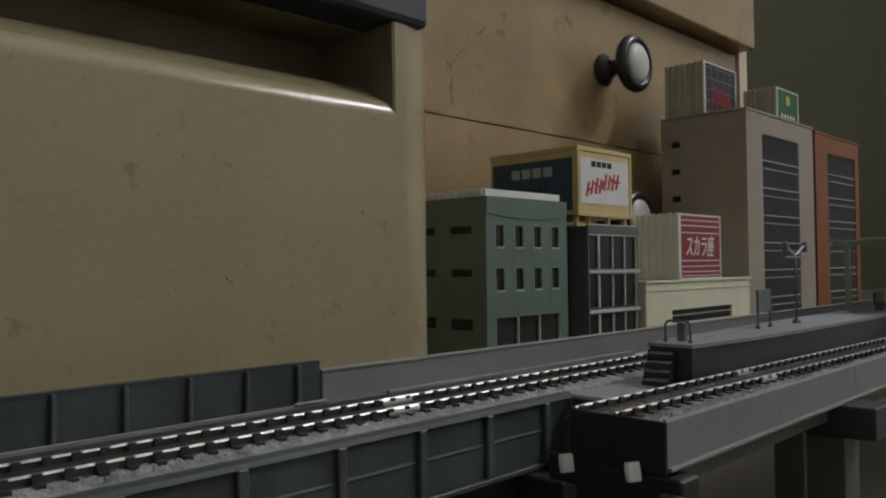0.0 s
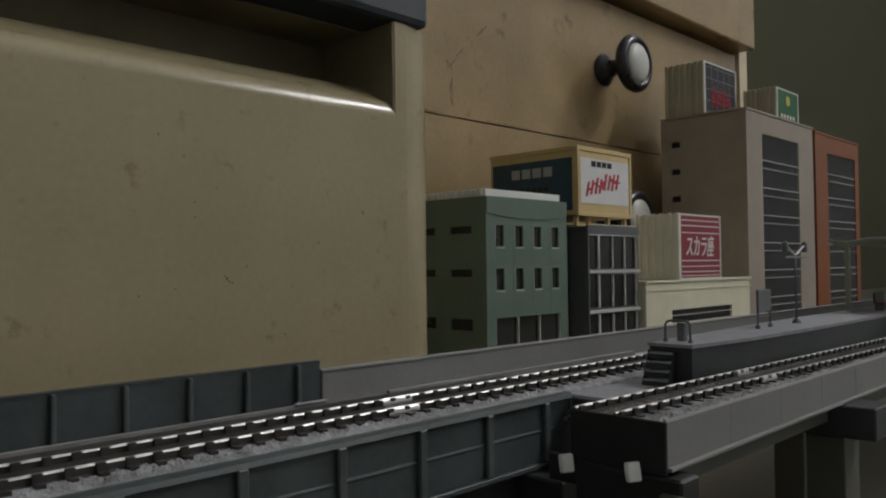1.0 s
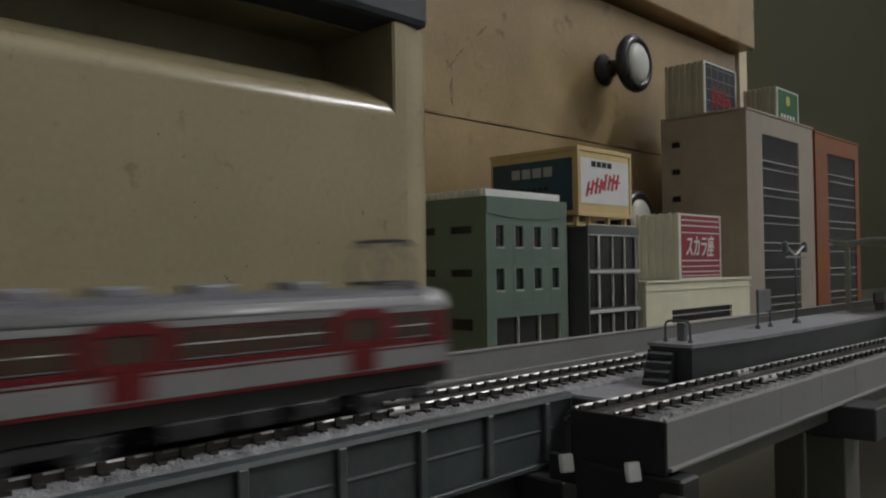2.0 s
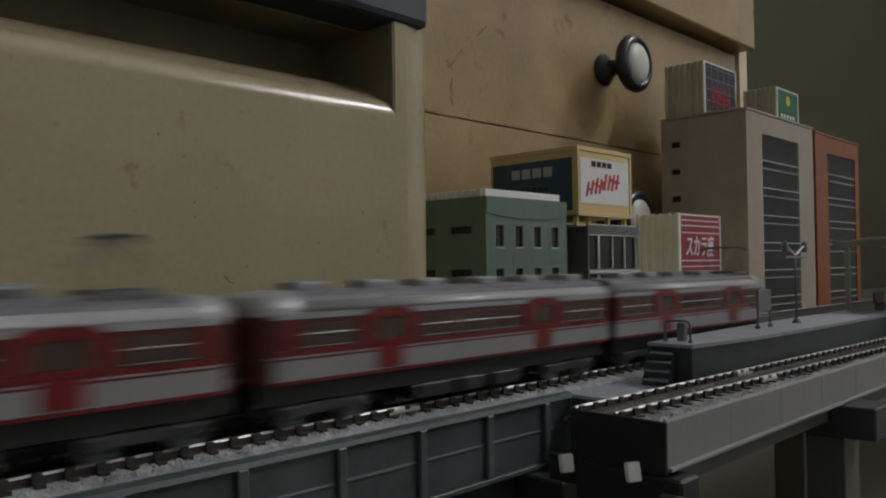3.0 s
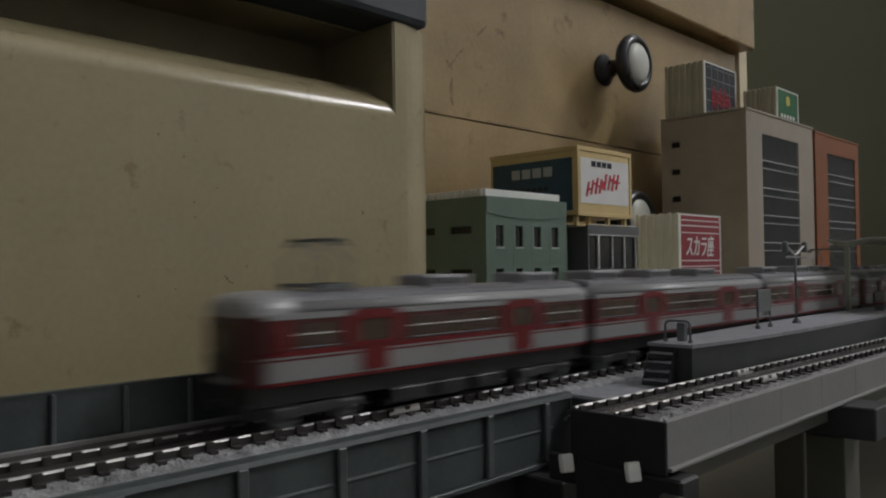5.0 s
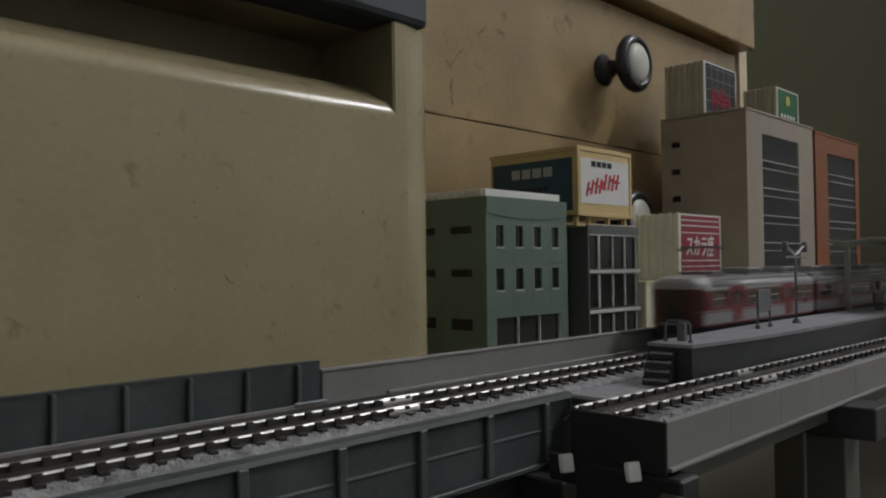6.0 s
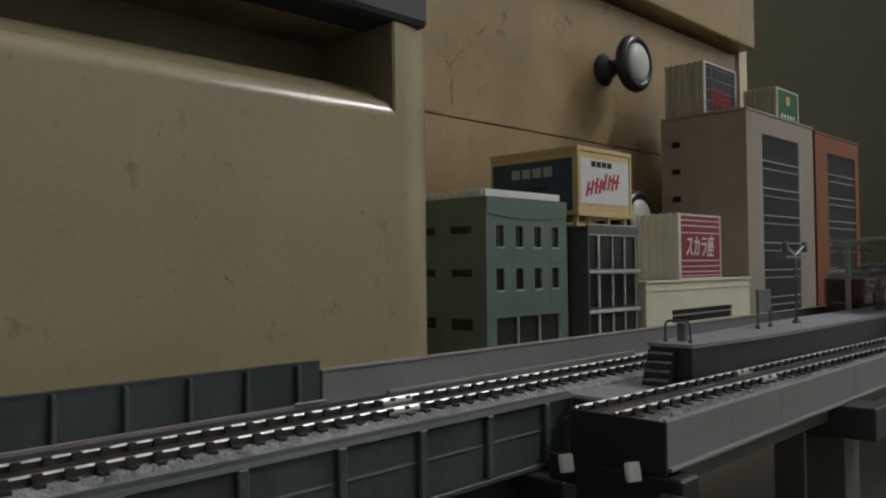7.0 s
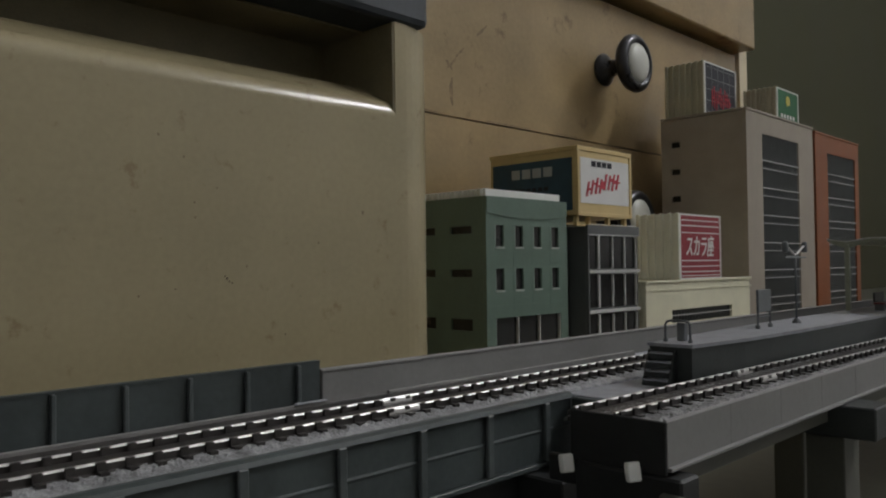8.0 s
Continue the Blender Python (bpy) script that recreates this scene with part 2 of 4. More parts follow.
# ---- furniture behind the layout ----
FLECKS = [(115.0, 25.9, 0.5), (115.7, 25.1, 0.45), (116.6, 24.6, 0.4), (114.3, 26.6, 0.3), (121.4, 29.3, 0.55), (105.1, 47.0, 0.45), (105.4, 43.0, 0.5), (102.0, 59.4, 0.4), (165.1, 46.6, 0.7),
          (94.8, 64.8, 0.45), (146.9, 36.5, 0.5), (99.4, 23.3, 0.45), (134.4, 8.7, 0.4), (89.2, 21.7, 0.5), (112.0, 51.5, 0.3), (140.0, 20.0, 0.3)]
SMEARS = [([(371, 171), (367, 166.5), (363, 162), (359, 158), (356, 155)], 1.3), ([(355, 160), (357, 157), (360.3, 154.1)], 1.0),
          ([(360, 150), (358.8, 144), (358.5, 138), (360, 131)], 0.7), ([(394.5, 191.3), (390, 187), (387.5, 184), (384, 181)], 1.2),
          ([(462, 211.5), (462.4, 210.3), (462, 209)], 0.8),
          ([(300, 125.3), (318, 125.1), (334, 125.4), (352, 125.2)], 0.9), ([(392, 125.2), (421, 125.4), (440, 125.1)], 0.8), ([(470, 125.3), (486, 125.5), (508, 125.2)], 0.7)]


def smear(chain, wide):
    """A thin ragged film of grime along points (x, z) on a face at y = 0."""
    bm = bmesh.new()
    lo, hi = [], []
    for i, (x, z) in enumerate(chain):
        taper = wide * (0.45 + 0.75 * random.random()) * (0.35 if i in (0, len(chain) - 1) else 1.0)
        lo.append(bm.verts.new(((x - taper + random.uniform(-0.3, 0.3) * wide) * MM, -0.06 * MM, (z - 0.4 * taper) * MM)))
        hi.append(bm.verts.new(((x + taper) * MM, -0.06 * MM, (z + 0.4 * taper + random.uniform(-0.3, 0.3) * wide) * MM)))
    for i in range(len(chain) - 1):
        bm.faces.new((lo[i], lo[i + 1], hi[i + 1], hi[i]))
    return bm


def speck(x, z, size):
    """A small irregular fleck on a face at y = 0."""
    bm = bmesh.new()
    ring = [bm.verts.new(((x + size * random.uniform(0.4, 1.1) * math.cos(a * 0.7854)) * MM, -0.06 * MM, (z + size * random.uniform(0.4, 1.3) * math.sin(a * 0.7854)) * MM)) for a in range(8)]
    bm.faces.new(ring)
    return bm


def build_appliance():
    """Beige plastic housing with a scooped pull under a dark top."""
    a = thing("plastic_cabinet", "yellowed beige plastic cabinet with scooped pull under dark top", "cabinet", (0, 200, -RAIL))
    x0, x1, r = -360.0, 210.3, 28.0
    front = []
    for i in range(15):
        t = math.pi / 2 * i / 14
        front.append((x1 - r + r * math.sin(t), r - r * math.cos(t)))
    part("side_panel", prism([(180, 0), *front, (x1, 260), (180, 260)], 0, 188.6, "z"), M_BEIGE, a, smooth=False)
    # front skin with the scoop: the section runs up the face, over the lip and back into the pull
    sec = [(0, 0), (0, 155)]
    for i in range(1, 25):
        t = radians(62) * i / 24
        sec.append((7 * (1 - math.cos(t)), 155 + 7 * math.sin(t)))
    yk, zk = sec[-1]
    sec += [(yk + 13.0, zk + 6.8), (yk + 14.0, zk + 7.0), (yk + 15.5, zk + 4.6), (42, zk + 4.6), (42, 188.5), (122, 188.5), (122, 0)]
    part("front_panel", prism(sec, x0, 180.0), M_BEIGE, a, smooth=False)
    # Thin plates added inside the recess; their darker brown stands in for shade.
    part("pull_shade_plates", boxes([(x0, 179.9, 41.2, 41.95, zk + 4.9, 188.3), (179.2, 179.95, 0.3, 41.1, 153, 188.3), (x0, 179.1, 16, 41.1, 187.6, 188.3)]), M_PULL_SHADE, a, "added brown plates that darken the pull recess like shade")
    part("top_cover", box(x0 - 0.5, x1 - 14.7, -1.5, 261, 188.6, 290, 2.5, 2), M_TRIM, a, "dark blue-grey plastic top cover")
    random.seed(12)
    for sx, sz, size in FLECKS:
        part("fleck", speck(sx, sz + RAIL, size), M_STAIN if 24 < sz < 27 and 114 < sx < 117 else M_FLECK, a)
    part("body", box(x0, 179.9, 122.1, 260, 0, 188.5), M_BEIGE, a)


def build_cabinet():
    """Chest of drawers in tan paint, each drawer with a two-part knob."""
    c = thing("chest_of_drawers", "old tan painted wooden chest of drawers with scratched fronts", "cabinet", (0, 345, -RAIL))
    part("carcass_side", box(792, 810, 1, 420, 0, 480), M_CARCASS, c, "cream painted side edge")
    part("carcass_side", box(-60, -42, 16, 420, 0, 480), M_CARCASS, c)
    part("back_panel", box(-42, 792, 405, 420, 0, 480), M_GAP, c)
    part("rail", box(-42, 792, 18, 60, 0, 320), M_GAP, c, "dark gap behind the drawer fronts")
    part("top_panel", box(-75, 815, -18, 420, 480.5, 498, 1.0), M_DRAWER, c)
    part("top_drawer", box(-70, 791, -16, 15, 320.5, 480, 1.2), M_DRAWER, c, "overhanging top drawer front")
    for z0, z1 in ((-1, 84.8), (86, 198.5), (199.6, 315.0)):
        z0 = max(z0, 2)
        d = part("drawer", box(-40, 779, 0, 17.5, z0, z1), M_DRAWER, c)
        if z0 < 10:
            continue
        if z0 > 100:
            random.seed(5)
            for chain, wide in SMEARS:
                part("smear", smear([(sx, sz + RAIL) for sx, sz in chain], wide * 2.1), M_SMEAR, d)
        kz = {86: 138.0, 199.6: 259.0}[z0]
        kx = 535 if z0 > 100 else 534
        part("knob", lathe([(0.5, 1), (12.5, 0.5), (13, -2), (11, -4), (7, -7), (6, -14), (8, -19), (14, -22), (20.5, -24), (22.6, -27.5),
                            (22, -31), (19, -33.2), (16.2, -33), (15.6, -31.5), (0.5, -31)], (kx, 0, kz), "y", 40), M_KNOB, d,
             "dark glossy knob", True)
        part("knob_insert", lathe([(15.4, -30.5), (15.0, -32.2), (12, -34.2), (7, -35.6), (0.5, -36)], (kx, 0, kz), "y", 32), M_KNOB_WHITE, d,
             "white ceramic knob centre", True)


def build_baseboard():
    b = link("base_board", box(225, 930, 238, 340, 0, 55, 0.6), M_BOARD)
    tagged(b, "raw plywood board raising the model buildings", "board")


build_appliance()
build_cabinet()
build_baseboard()

# ---- bridges and track ----
YC = 124.5      # main track
YR = 88.0       # siding


def ballast_bed(name, x0, x1, half, parent, dx=0.45):
    """Track bed with a rough, lumpy crown and shoulders, local to its track's middle."""
    def height(y):
        y = abs(y)
        if y < 4.4:
            return -1.9
        if y < half - 3.2:
            return -1.65
        if y < half - 0.5:
            return -1.65 - 0.85 * ((y - half + 3.2) / 2.7) ** 1.5
        return -2.5 - 0.9 * ((y - half + 0.5) / 0.5) ** 2
    edge = [half, half - 0.1, half - 0.25, half - 0.5]
    side = edge + [half - 0.5 - 0.38 * k for k in range(1, int((half - 5.6) / 0.38) + 1)]
    cols = [(-y, height(y)) for y in side] + [(y, height(y)) for y in (-4.3, -2.5, 0, 2.5, 4.3)] + [(y, height(y)) for y in side[::-1]]
    nx = int((x1 - x0) / dx)
    verts, faces = [], []
    for i in range(nx + 1):
        x = x0 + (x1 - x0) * i / nx
        for j, (y, z) in enumerate(cols):
            k = 0.33 * min(1, max(0, (half - abs(y)) / 1.6 - 0.25))
            p = Vector((x * 1.6, y * 1.6, 0.3))
            n = noise.noise(p) + 0.7 * noise.noise(p * 2.3)
            verts.append(((x + 0.2 * noise.noise(p * 3) * (0 < i < nx)) * MM, y * MM, (z + k * n) * MM))
    m = len(cols)
    for i in range(nx):
        for j in range(m - 1):
            a = i * m + j
            faces.append((a, a + m, a + m + 1, a + 1))
    me = bpy.data.meshes.new(name)
    me.from_pydata(verts, [], faces)
    me.materials.append(M_BALLAST)
    ob = new(name, me)
    ob.parent = parent
    return tagged(ob, kind="stuff")


def rail_section(side):
    return [(side - 0.5, -0.36), (side + 0.5, -0.36), (side + 0.5, -0.28), (side + 0.31, -0.04), (side + 0.24, 0), (side - 0.24, 0), (side - 0.31, -0.04), (side - 0.5, -0.28)]


def tie_bm():
    """One tie with its four rail chairs."""
    bm = boxes([(-0.68, 0.68, -7.2, 7.2, -3.4, -1.25)])
    for s in (-4.75, 4.75):
        # Near-side chairs rise past the rail head, shaping its glint into dashes.
        add_box(bm, -0.68, 0.68, s - 1.0, s - 0.51, -1.3, 0.05)
        add_box(bm, -0.68, 0.68, s + 0.54, s + 1.0, -1.3, -0.6)
    return bm


def build_track(name, label, at, turn, x0, x1, near0, near1, joints, pitch, phase, half=9.8):
    """Straight track: bed, two rails, joiners and ties, the near ties one by one."""
    t = thing(name, label, "railway track", at, turn)
    ballast_bed("ballast", max(x0, near0), min(x1, near1), half, t)
    for a, b in ((x0, near0), (near1, x1)):
        if b > a:
            tagged(part("ballast", prism([(-9.8, -3.4), (-9.0, -2.4), (-6.5, -1.7), (6.5, -1.7), (9.0, -2.4), (9.8, -3.4)], a, b), M_BALLAST, t), kind="stuff")
    part("bed_middle", box(max(x0, near0) + 0.4, x1, -4.0, 4.0, -2.2, -1.3), M_TIE, t, "dark strip between the rails")
    for s in (-4.75, 4.75):
        r = part("rail", prism(rail_section(s), x0, x1), M_RAIL, t, "bright nickel-silver rail head")
        part("rail_web", prism([(s - 0.95, -2.05), (s + 0.95, -2.05), (s + 0.95, -1.75), (s + 0.4, -1.4), (s + 0.4, -0.37), (s - 0.4, -0.37), (s - 0.4, -1.4), (s - 0.95, -1.75)], x0, x1), M_TIE, r, "darkened rail web")
        for j in joints:
            part("rail_joiner", prism([(s - 1.05, -1.3), (s - 0.52, -1.3), (s - 0.52, 0.12), (s - 0.6, 0.12), (s - 0.9, -0.34), (s - 1.05, -0.9)], j - 4.2 + s * 0.7, j + 4.2 + s * 0.7), M_RAIL, r)
    n0, n1 = int(math.ceil((x0 - phase) / pitch)), int((x1 - phase) / pitch)
    first, rest, shared = None, bmesh.new(), None
    for i in range(n0, n1 + 1):
        x = phase + i * pitch
        if near0 <= x <= near1:
            if shared is None:
                first = part("tie", tie_bm(), M_TIE, t)
                first.location.x = x * MM
                shared = first.data
            else:
                o = new("tie", shared)
                o.parent = t
                o.location.x = x * MM
        else:
            add_box(rest, x - 0.8, x + 0.8, -7.3, 7.3, -3.4, -1.25)
    if rest.verts:
        tagged(part("far_ties", rest, M_TIE, t), kind="stuff")
    else:
        rest.free()
    return t


def build_main_line():
    """Girder bridge, then viaduct with a parapet along its far side."""
    g = thing("girder_bridge", "dark green-grey plastic plate girder bridge under the main track", "bridge", (0, YC, -RAIL))
    z = RAIL
    part("deck", box(-760, 158.5, -9.6, 6.3, z - 9, z - 3.3), M_GIRDER, g)
    web = part("near_girder", box(-760, 159, -11.0, -9.7, z - 17.5, z - 3.2, 0.12), M_GIRDER, g)
    for i in range(-42, 6):
        part("stiffener", box(67.5 + i * 20.25 - 1.0, 67.5 + i * 20.25 + 1.0, -12.1, -11.02, z - 17.5, z - 3.9, 0.25), M_STIFFENER_LIT, web)
    part("web_rib", prism([(-11.02, z - 10.9), (-11.2, z - 10.5), (-11.2, z - 10.3), (-11.02, z - 9.9)], -760, 158.8), M_GIRDER, web)
    part("deck_lip", prism([(-11.9, z - 3.85), (-11.02, z - 3.85), (-9.8, z - 3.15), (-9.8, z - 2.5), (-10.6, z - 2.6), (-11.5, z - 3.0)], -760, 158.9), M_GIRDER, web, "rounded deck edge")
    part("bottom_flange", box(-760, 159, -12.4, -9.9, z - 18.6, z - 17.52, 0.12), M_GIRDER, web)
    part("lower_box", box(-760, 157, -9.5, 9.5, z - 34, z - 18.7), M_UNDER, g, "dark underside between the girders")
    far = part("far_girder", boxes([(-760, 101, 12.9, 14.2, z - 12, z + 8.3), (-760, 101, 12.7, 14.4, z + 8.3, z + 8.75)]), M_GIRDER, g)
    for i in range(-60, 5):
        x = 46.6 + i * 12.15
        part("stiffener", box(x - 0.45, x + 0.45, 11.9, 12.88, z - 4, z + 8.28, 0.2), M_STIFFENER_LIT, far)
    part("walkway", box(-760, 158, 7.3, 11.0, z - 4.2, z - 0.5, 0.15), M_TIE, g, "dark walkway strip beside the track")
    part("walkway_edge", prism([(11.05, z - 4.2), (11.85, z - 4.2), (11.85, z + 0.1), (11.5, z + 0.28), (11.05, z + 0.1)], -760, 101), M_VIADUCT, g, "pale edge strip of the walkway")
    part("abutment", box(157.0, 158.9, -25.2, -12.6, 0, z - 3.6, 0.3), M_GIRDER, g)
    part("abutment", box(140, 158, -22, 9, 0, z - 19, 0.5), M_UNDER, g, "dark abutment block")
    for x in (-700, -480, -260, -60, 118):
        part("pier", boxes([(x - 8, x + 8, -9, 9, 0, z - 9.2), (x - 12, x + 12, -13, 13, 0, 4)], 0.4), M_PIER, g)

    v = thing("main_viaduct", "grey plastic viaduct with a parapet beside the main track", "viaduct", (0, YC, -RAIL))
    part("deck", box(159.5, 1160, -25.5, 16.2, z - 10, z - 3.3, 0.3), M_PLATTOP, v)
    part("deck", box(101.6, 159.2, 12.1, 16.2, z - 10, z - 1.2, 0.2), M_VIADUCT, v)
    par = part("parapet", box(101.6, 1160, 12.9, 14.6, z - 3.6, z + 6.4, 0.25), M_VIADUCT, v)
    part("coping", box(101.4, 1160, 12.6, 14.9, z + 6.0, z + 6.75, 0.2), M_VIADUCT, par)
    for x in (330, 560, 800, 1040):
        part("pier", boxes([(x - 6, x + 6, -6, 6, 0, z - 16), (x - 7, x + 7, -15, 14, z - 16, z - 10.1), (x - 12, x + 12, -10, 10, 0, 3)], 0.4), M_PIER, v)
    part("deck_plate", box(101.8, 119, 9.6, 12.5, z - 1.1, z - 0.5, 0.1), M_VIADUCT, v)
    part("kerb_strip", prism([(10.9, z - 3.5), (11.9, z - 3.5), (11.9, z + 0.1), (11.4, z + 0.35), (10.9, z + 0.1)], 119.2, 225.8), M_VIADUCT, v, "low kerb beside the track")
    part("joint_strip", box(93.5, 101.3, 10.6, 11.8, z + 0.3, z + 0.6, 0.08), M_PLATTOP, v, "pale joint strip")
    part("cable_trough", box(226, 241, 10.4, 12.4, z - 3.5, z - 0.9, 0.3), M_PLATTOP, v)


def build_siding():
    """Second viaduct with its open end."""
    s = thing("siding_viaduct", "grey plastic viaduct with an open end and low edge beams", "viaduct", (131.2, 82.8, -RAIL))
    z = RAIL + 2.0
    part("deck", box(0.2, 1000, -9.4, 10.6, z - 10.5, z - 4.2, 0.2), M_VIADUCT, s)
    beam = prism([(-10.6, z - 10.9), (-9.5, z - 10.9), (-9.5, z - 2.7), (-9.9, z - 2.2), (-10.3, z - 2.2), (-10.6, z - 2.6)], 0, 1000)
    near = part("edge_beam", beam, M_VIADUCT, s)
    part("lower_lip", box(0, 1000, -11.5, -9.6, z - 11.7, z - 10.9, 0.15), M_VIADUCT, near)
    for i in range(1, 20):
        part("panel_joint", box(i * 26.4, i * 26.4 + 0.2, -10.65, -10.58, z - 10.8, z - 2.8), M_VIADUCT, near)
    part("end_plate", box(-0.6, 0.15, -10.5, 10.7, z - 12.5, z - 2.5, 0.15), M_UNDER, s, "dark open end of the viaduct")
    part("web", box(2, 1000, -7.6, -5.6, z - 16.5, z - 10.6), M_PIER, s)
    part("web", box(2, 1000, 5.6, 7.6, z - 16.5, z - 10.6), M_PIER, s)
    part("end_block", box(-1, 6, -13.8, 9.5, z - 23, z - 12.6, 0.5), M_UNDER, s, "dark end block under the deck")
    for y, zc in ((-5.2, z - 11.9), (9.8, z - 12.8)):
        clip = box(-0.8, 0.8, -1.4, 1.4, -1.8, 1.8, 0.3)
        clip.transform(Matrix.Translation((-3.2 * MM, y * MM, zc * MM)) @ Matrix.Rotation(radians(66), 4, "Z") @ Matrix.Rotation(radians(12), 4, "Y"))
        part("joint_clip", clip, M_WHITE, s, "white plastic joint clip")
        part("clip_stem", box(-3.2, -0.5, y - 0.5, y + 0.5, zc - 1.2, zc + 0.4), M_UNDER, s)
    part("clip_arm", box(-0.9, 0.5, 8, 16, z - 17.5, z - 12.0, 0.3), M_UNDER, s)
    part("foot_lug", box(-2.5, -0.7, -15.0, -9.8, z - 17.5, z - 15.2, 0.5), M_PIER, s)
    fill = ballast_bed("ballast_fill", 0.1, 300, 9.45, s)
    fill.location.z = (RAIL + 0.3) * MM
    for x in (93, 330, 560, 800):
        p = part("pier", box(x, x + 12, -11.3, -1.3, 0, z - 20.6, 0.3), M_PIER, s)
        # The cap's dark colour holds the shade of its left face.
        part("pier_cap", box(x - 1, x + 13, -19.5, 3, z - 20.5, z - 11.9, 0.4), M_PLATSIDE, p, "pier cap darkened for the shade on its side")
        part("pier_foot", box(x - 5, x + 17, -14, 14, 0, 3, 0.4), M_PIER, p)


def build_platform():
    """Island platform with its ramp steps, rails, sign, lamp, shelter and bench."""
    p = thing("station_platform", "grey plastic station platform with dark sides and end steps", "platform", (190, 96.5, -3.55))
    # the ramp end is narrow, then the near edge bows out over the siding
    near = [(-2.0, -0.6), (12, -2.2), (24, -3.4), (40, -4.3), (57, -4.7), (96, -5.0), (150, -4.4), (300, -2.0), (560, 1.0)]
    far = [(560, 17.0), (120, 17.0), (60, 15.6), (-2.0, 12.4)]
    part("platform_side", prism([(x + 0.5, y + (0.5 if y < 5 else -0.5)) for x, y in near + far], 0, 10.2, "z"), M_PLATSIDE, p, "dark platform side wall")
    part("platform_top", prism(near + far, 10.2, 11.05, "z"), M_PLATTOP, p, "grey platform surface")
    part("edge_nosing", prism([(x, y - 0.15) for x, y in near] + [(x, y + 0.6) for x, y in near[::-1]], 11.06, 11.2, "z"), M_PLATTOP, p, "raised edge strip in the platform grey")
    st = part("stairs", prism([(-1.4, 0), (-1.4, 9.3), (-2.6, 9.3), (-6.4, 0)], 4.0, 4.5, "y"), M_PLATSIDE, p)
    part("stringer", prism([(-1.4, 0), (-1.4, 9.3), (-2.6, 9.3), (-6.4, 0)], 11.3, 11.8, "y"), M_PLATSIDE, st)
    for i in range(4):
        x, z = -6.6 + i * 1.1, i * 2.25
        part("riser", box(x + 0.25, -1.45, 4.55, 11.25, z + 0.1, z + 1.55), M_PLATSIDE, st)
        part("step", box(x, -1.45, 4.55, 11.25, z + 1.56, z + 2.0, 0.1), M_PLATTOP, st, "grey stair tread")
    return p


def build_platform_fittings():
    zt = 7.5
    r = thing("guard_rail", "bent grey wire railing at the platform end", "railing", (193.5, 99.3, zt))
    part("hoop", tube([(0, 7.2, 0), (0, 7.2, 4.6), (0, 6.7, 5.4), (0, 5.8, 5.7), (0, 1.4, 5.7), (0, 0.5, 5.4), (0, 0, 4.6), (0, 0, 0)], 0.32), M_STEEL, r, smooth=True)
    for y in (0, 7.2):
        part("foot", lathe([(0.3, 0), (0.6, 0), (0.6, 0.5), (0.4, 0.9), (0.3, 0.9)], (0, y, 0), steps=10), M_STEEL, r)
    part("box_plate", box(2.4, 4.0, 2.8, 5.2, 0, 5.0, 0.15), M_STEEL, r)
    s = thing("platform_sign", "small dark station sign board on two legs", "sign", (251.5, 103.5, zt))
    part("board", box(-5.0, 5.0, -0.4, 0.4, 5.2, 12.4, 0.2), M_STEEL, s)
    for x in (-4.6, 4.6):
        leg = part("leg", tube([(x * 1.06, 0, 0), (x, 0, 6.0)], 0.35), M_STEEL, s)
        part("foot", lathe([(0.2, 0), (0.75, 0), (0.75, 1.0), (0.4, 1.3), (0.2, 1.3)], (x * 1.06, 0, 0), steps=10), M_STEEL, leg)
    part("cross_bar", tube([(-4.7, 0, 3.6), (4.7, 0, 3.6)], 0.3), M_STEEL, s)
    l = thing("platform_lamp", "dark twin-headed platform lamp post", "lamp post", (277.6, 103.0, zt))
    part("post", tube([(0, 0, 0), (0, 0, 24.5)], 0.42), M_STEEL, l, smooth=True)
    part("base", lathe([(0.3, 0), (1.5, 0), (1.4, 0.6), (0.8, 1.6), (0.5, 1.7)], steps=12), M_STEEL, l)
    for k in (-1, 1):
        arm = part("arm", tube([(0, 0, 23.6), (k * 1.8, 0, 23.9), (k * 5.0, 0, 25.4), (k * 7.8, 0, 26.6)], 0.4), M_RAIL, l, "bright bent arm", True)
        part("lamp_head", lathe([(0.3, 28.2), (0.8, 28.0), (1.05, 27.2), (1.05, 24.9), (0.8, 24.4), (0.3, 24.4)], (k * 8.6, 0, 0), steps=14), M_STEEL, arm, "", True)
    part("cross_bar", box(-9, 9.6, -0.25, 0.25, 22.4, 23.0, 0.1), M_STEEL, l)
    h = thing("platform_shelter", "grey platform shelter on posts, roof wing added for shade, lit edges painted pale", "shelter", (357.5, 111.4, zt))
    # The roof's long near wing is unseen, added to shade platform and train.
    part("roof", prism([(-50.0, 28.8), (-9.0, 29.5), (0, 28.3), (7.2, 29.5), (7.6, 29.8), (7.6, 30.3), (0, 29.1), (-9.0, 30.4), (-50.0, 29.6)], 0, 300), M_SHELTER, h)
    # Gutter and gable trim are coloured pale to paint a lit roof edge.
    part("gutter", prism([(-50.4, 28.7), (-50.02, 28.7), (-50.02, 30.0), (-50.4, 30.0)], 0, 300), M_MULLION, h, "roof edge strip with its lit look painted pale")
    part("end_trim", prism([(-50.0, 29.65), (-9.2, 30.45), (0, 29.15), (7.6, 30.35), (7.6, 30.8), (0, 29.6), (-9.2, 30.95), (-50.0, 30.1)], -0.3, 0.5), M_MULLION, h, "gable trim with its highlight painted pale")
    for x in (1.2, 71, 141, 211, 281):
        part("post", box(x - 1.0, x + 1.0, -0.9, 0.9, 0, 28.2, 0.2), M_SHELTER, h)
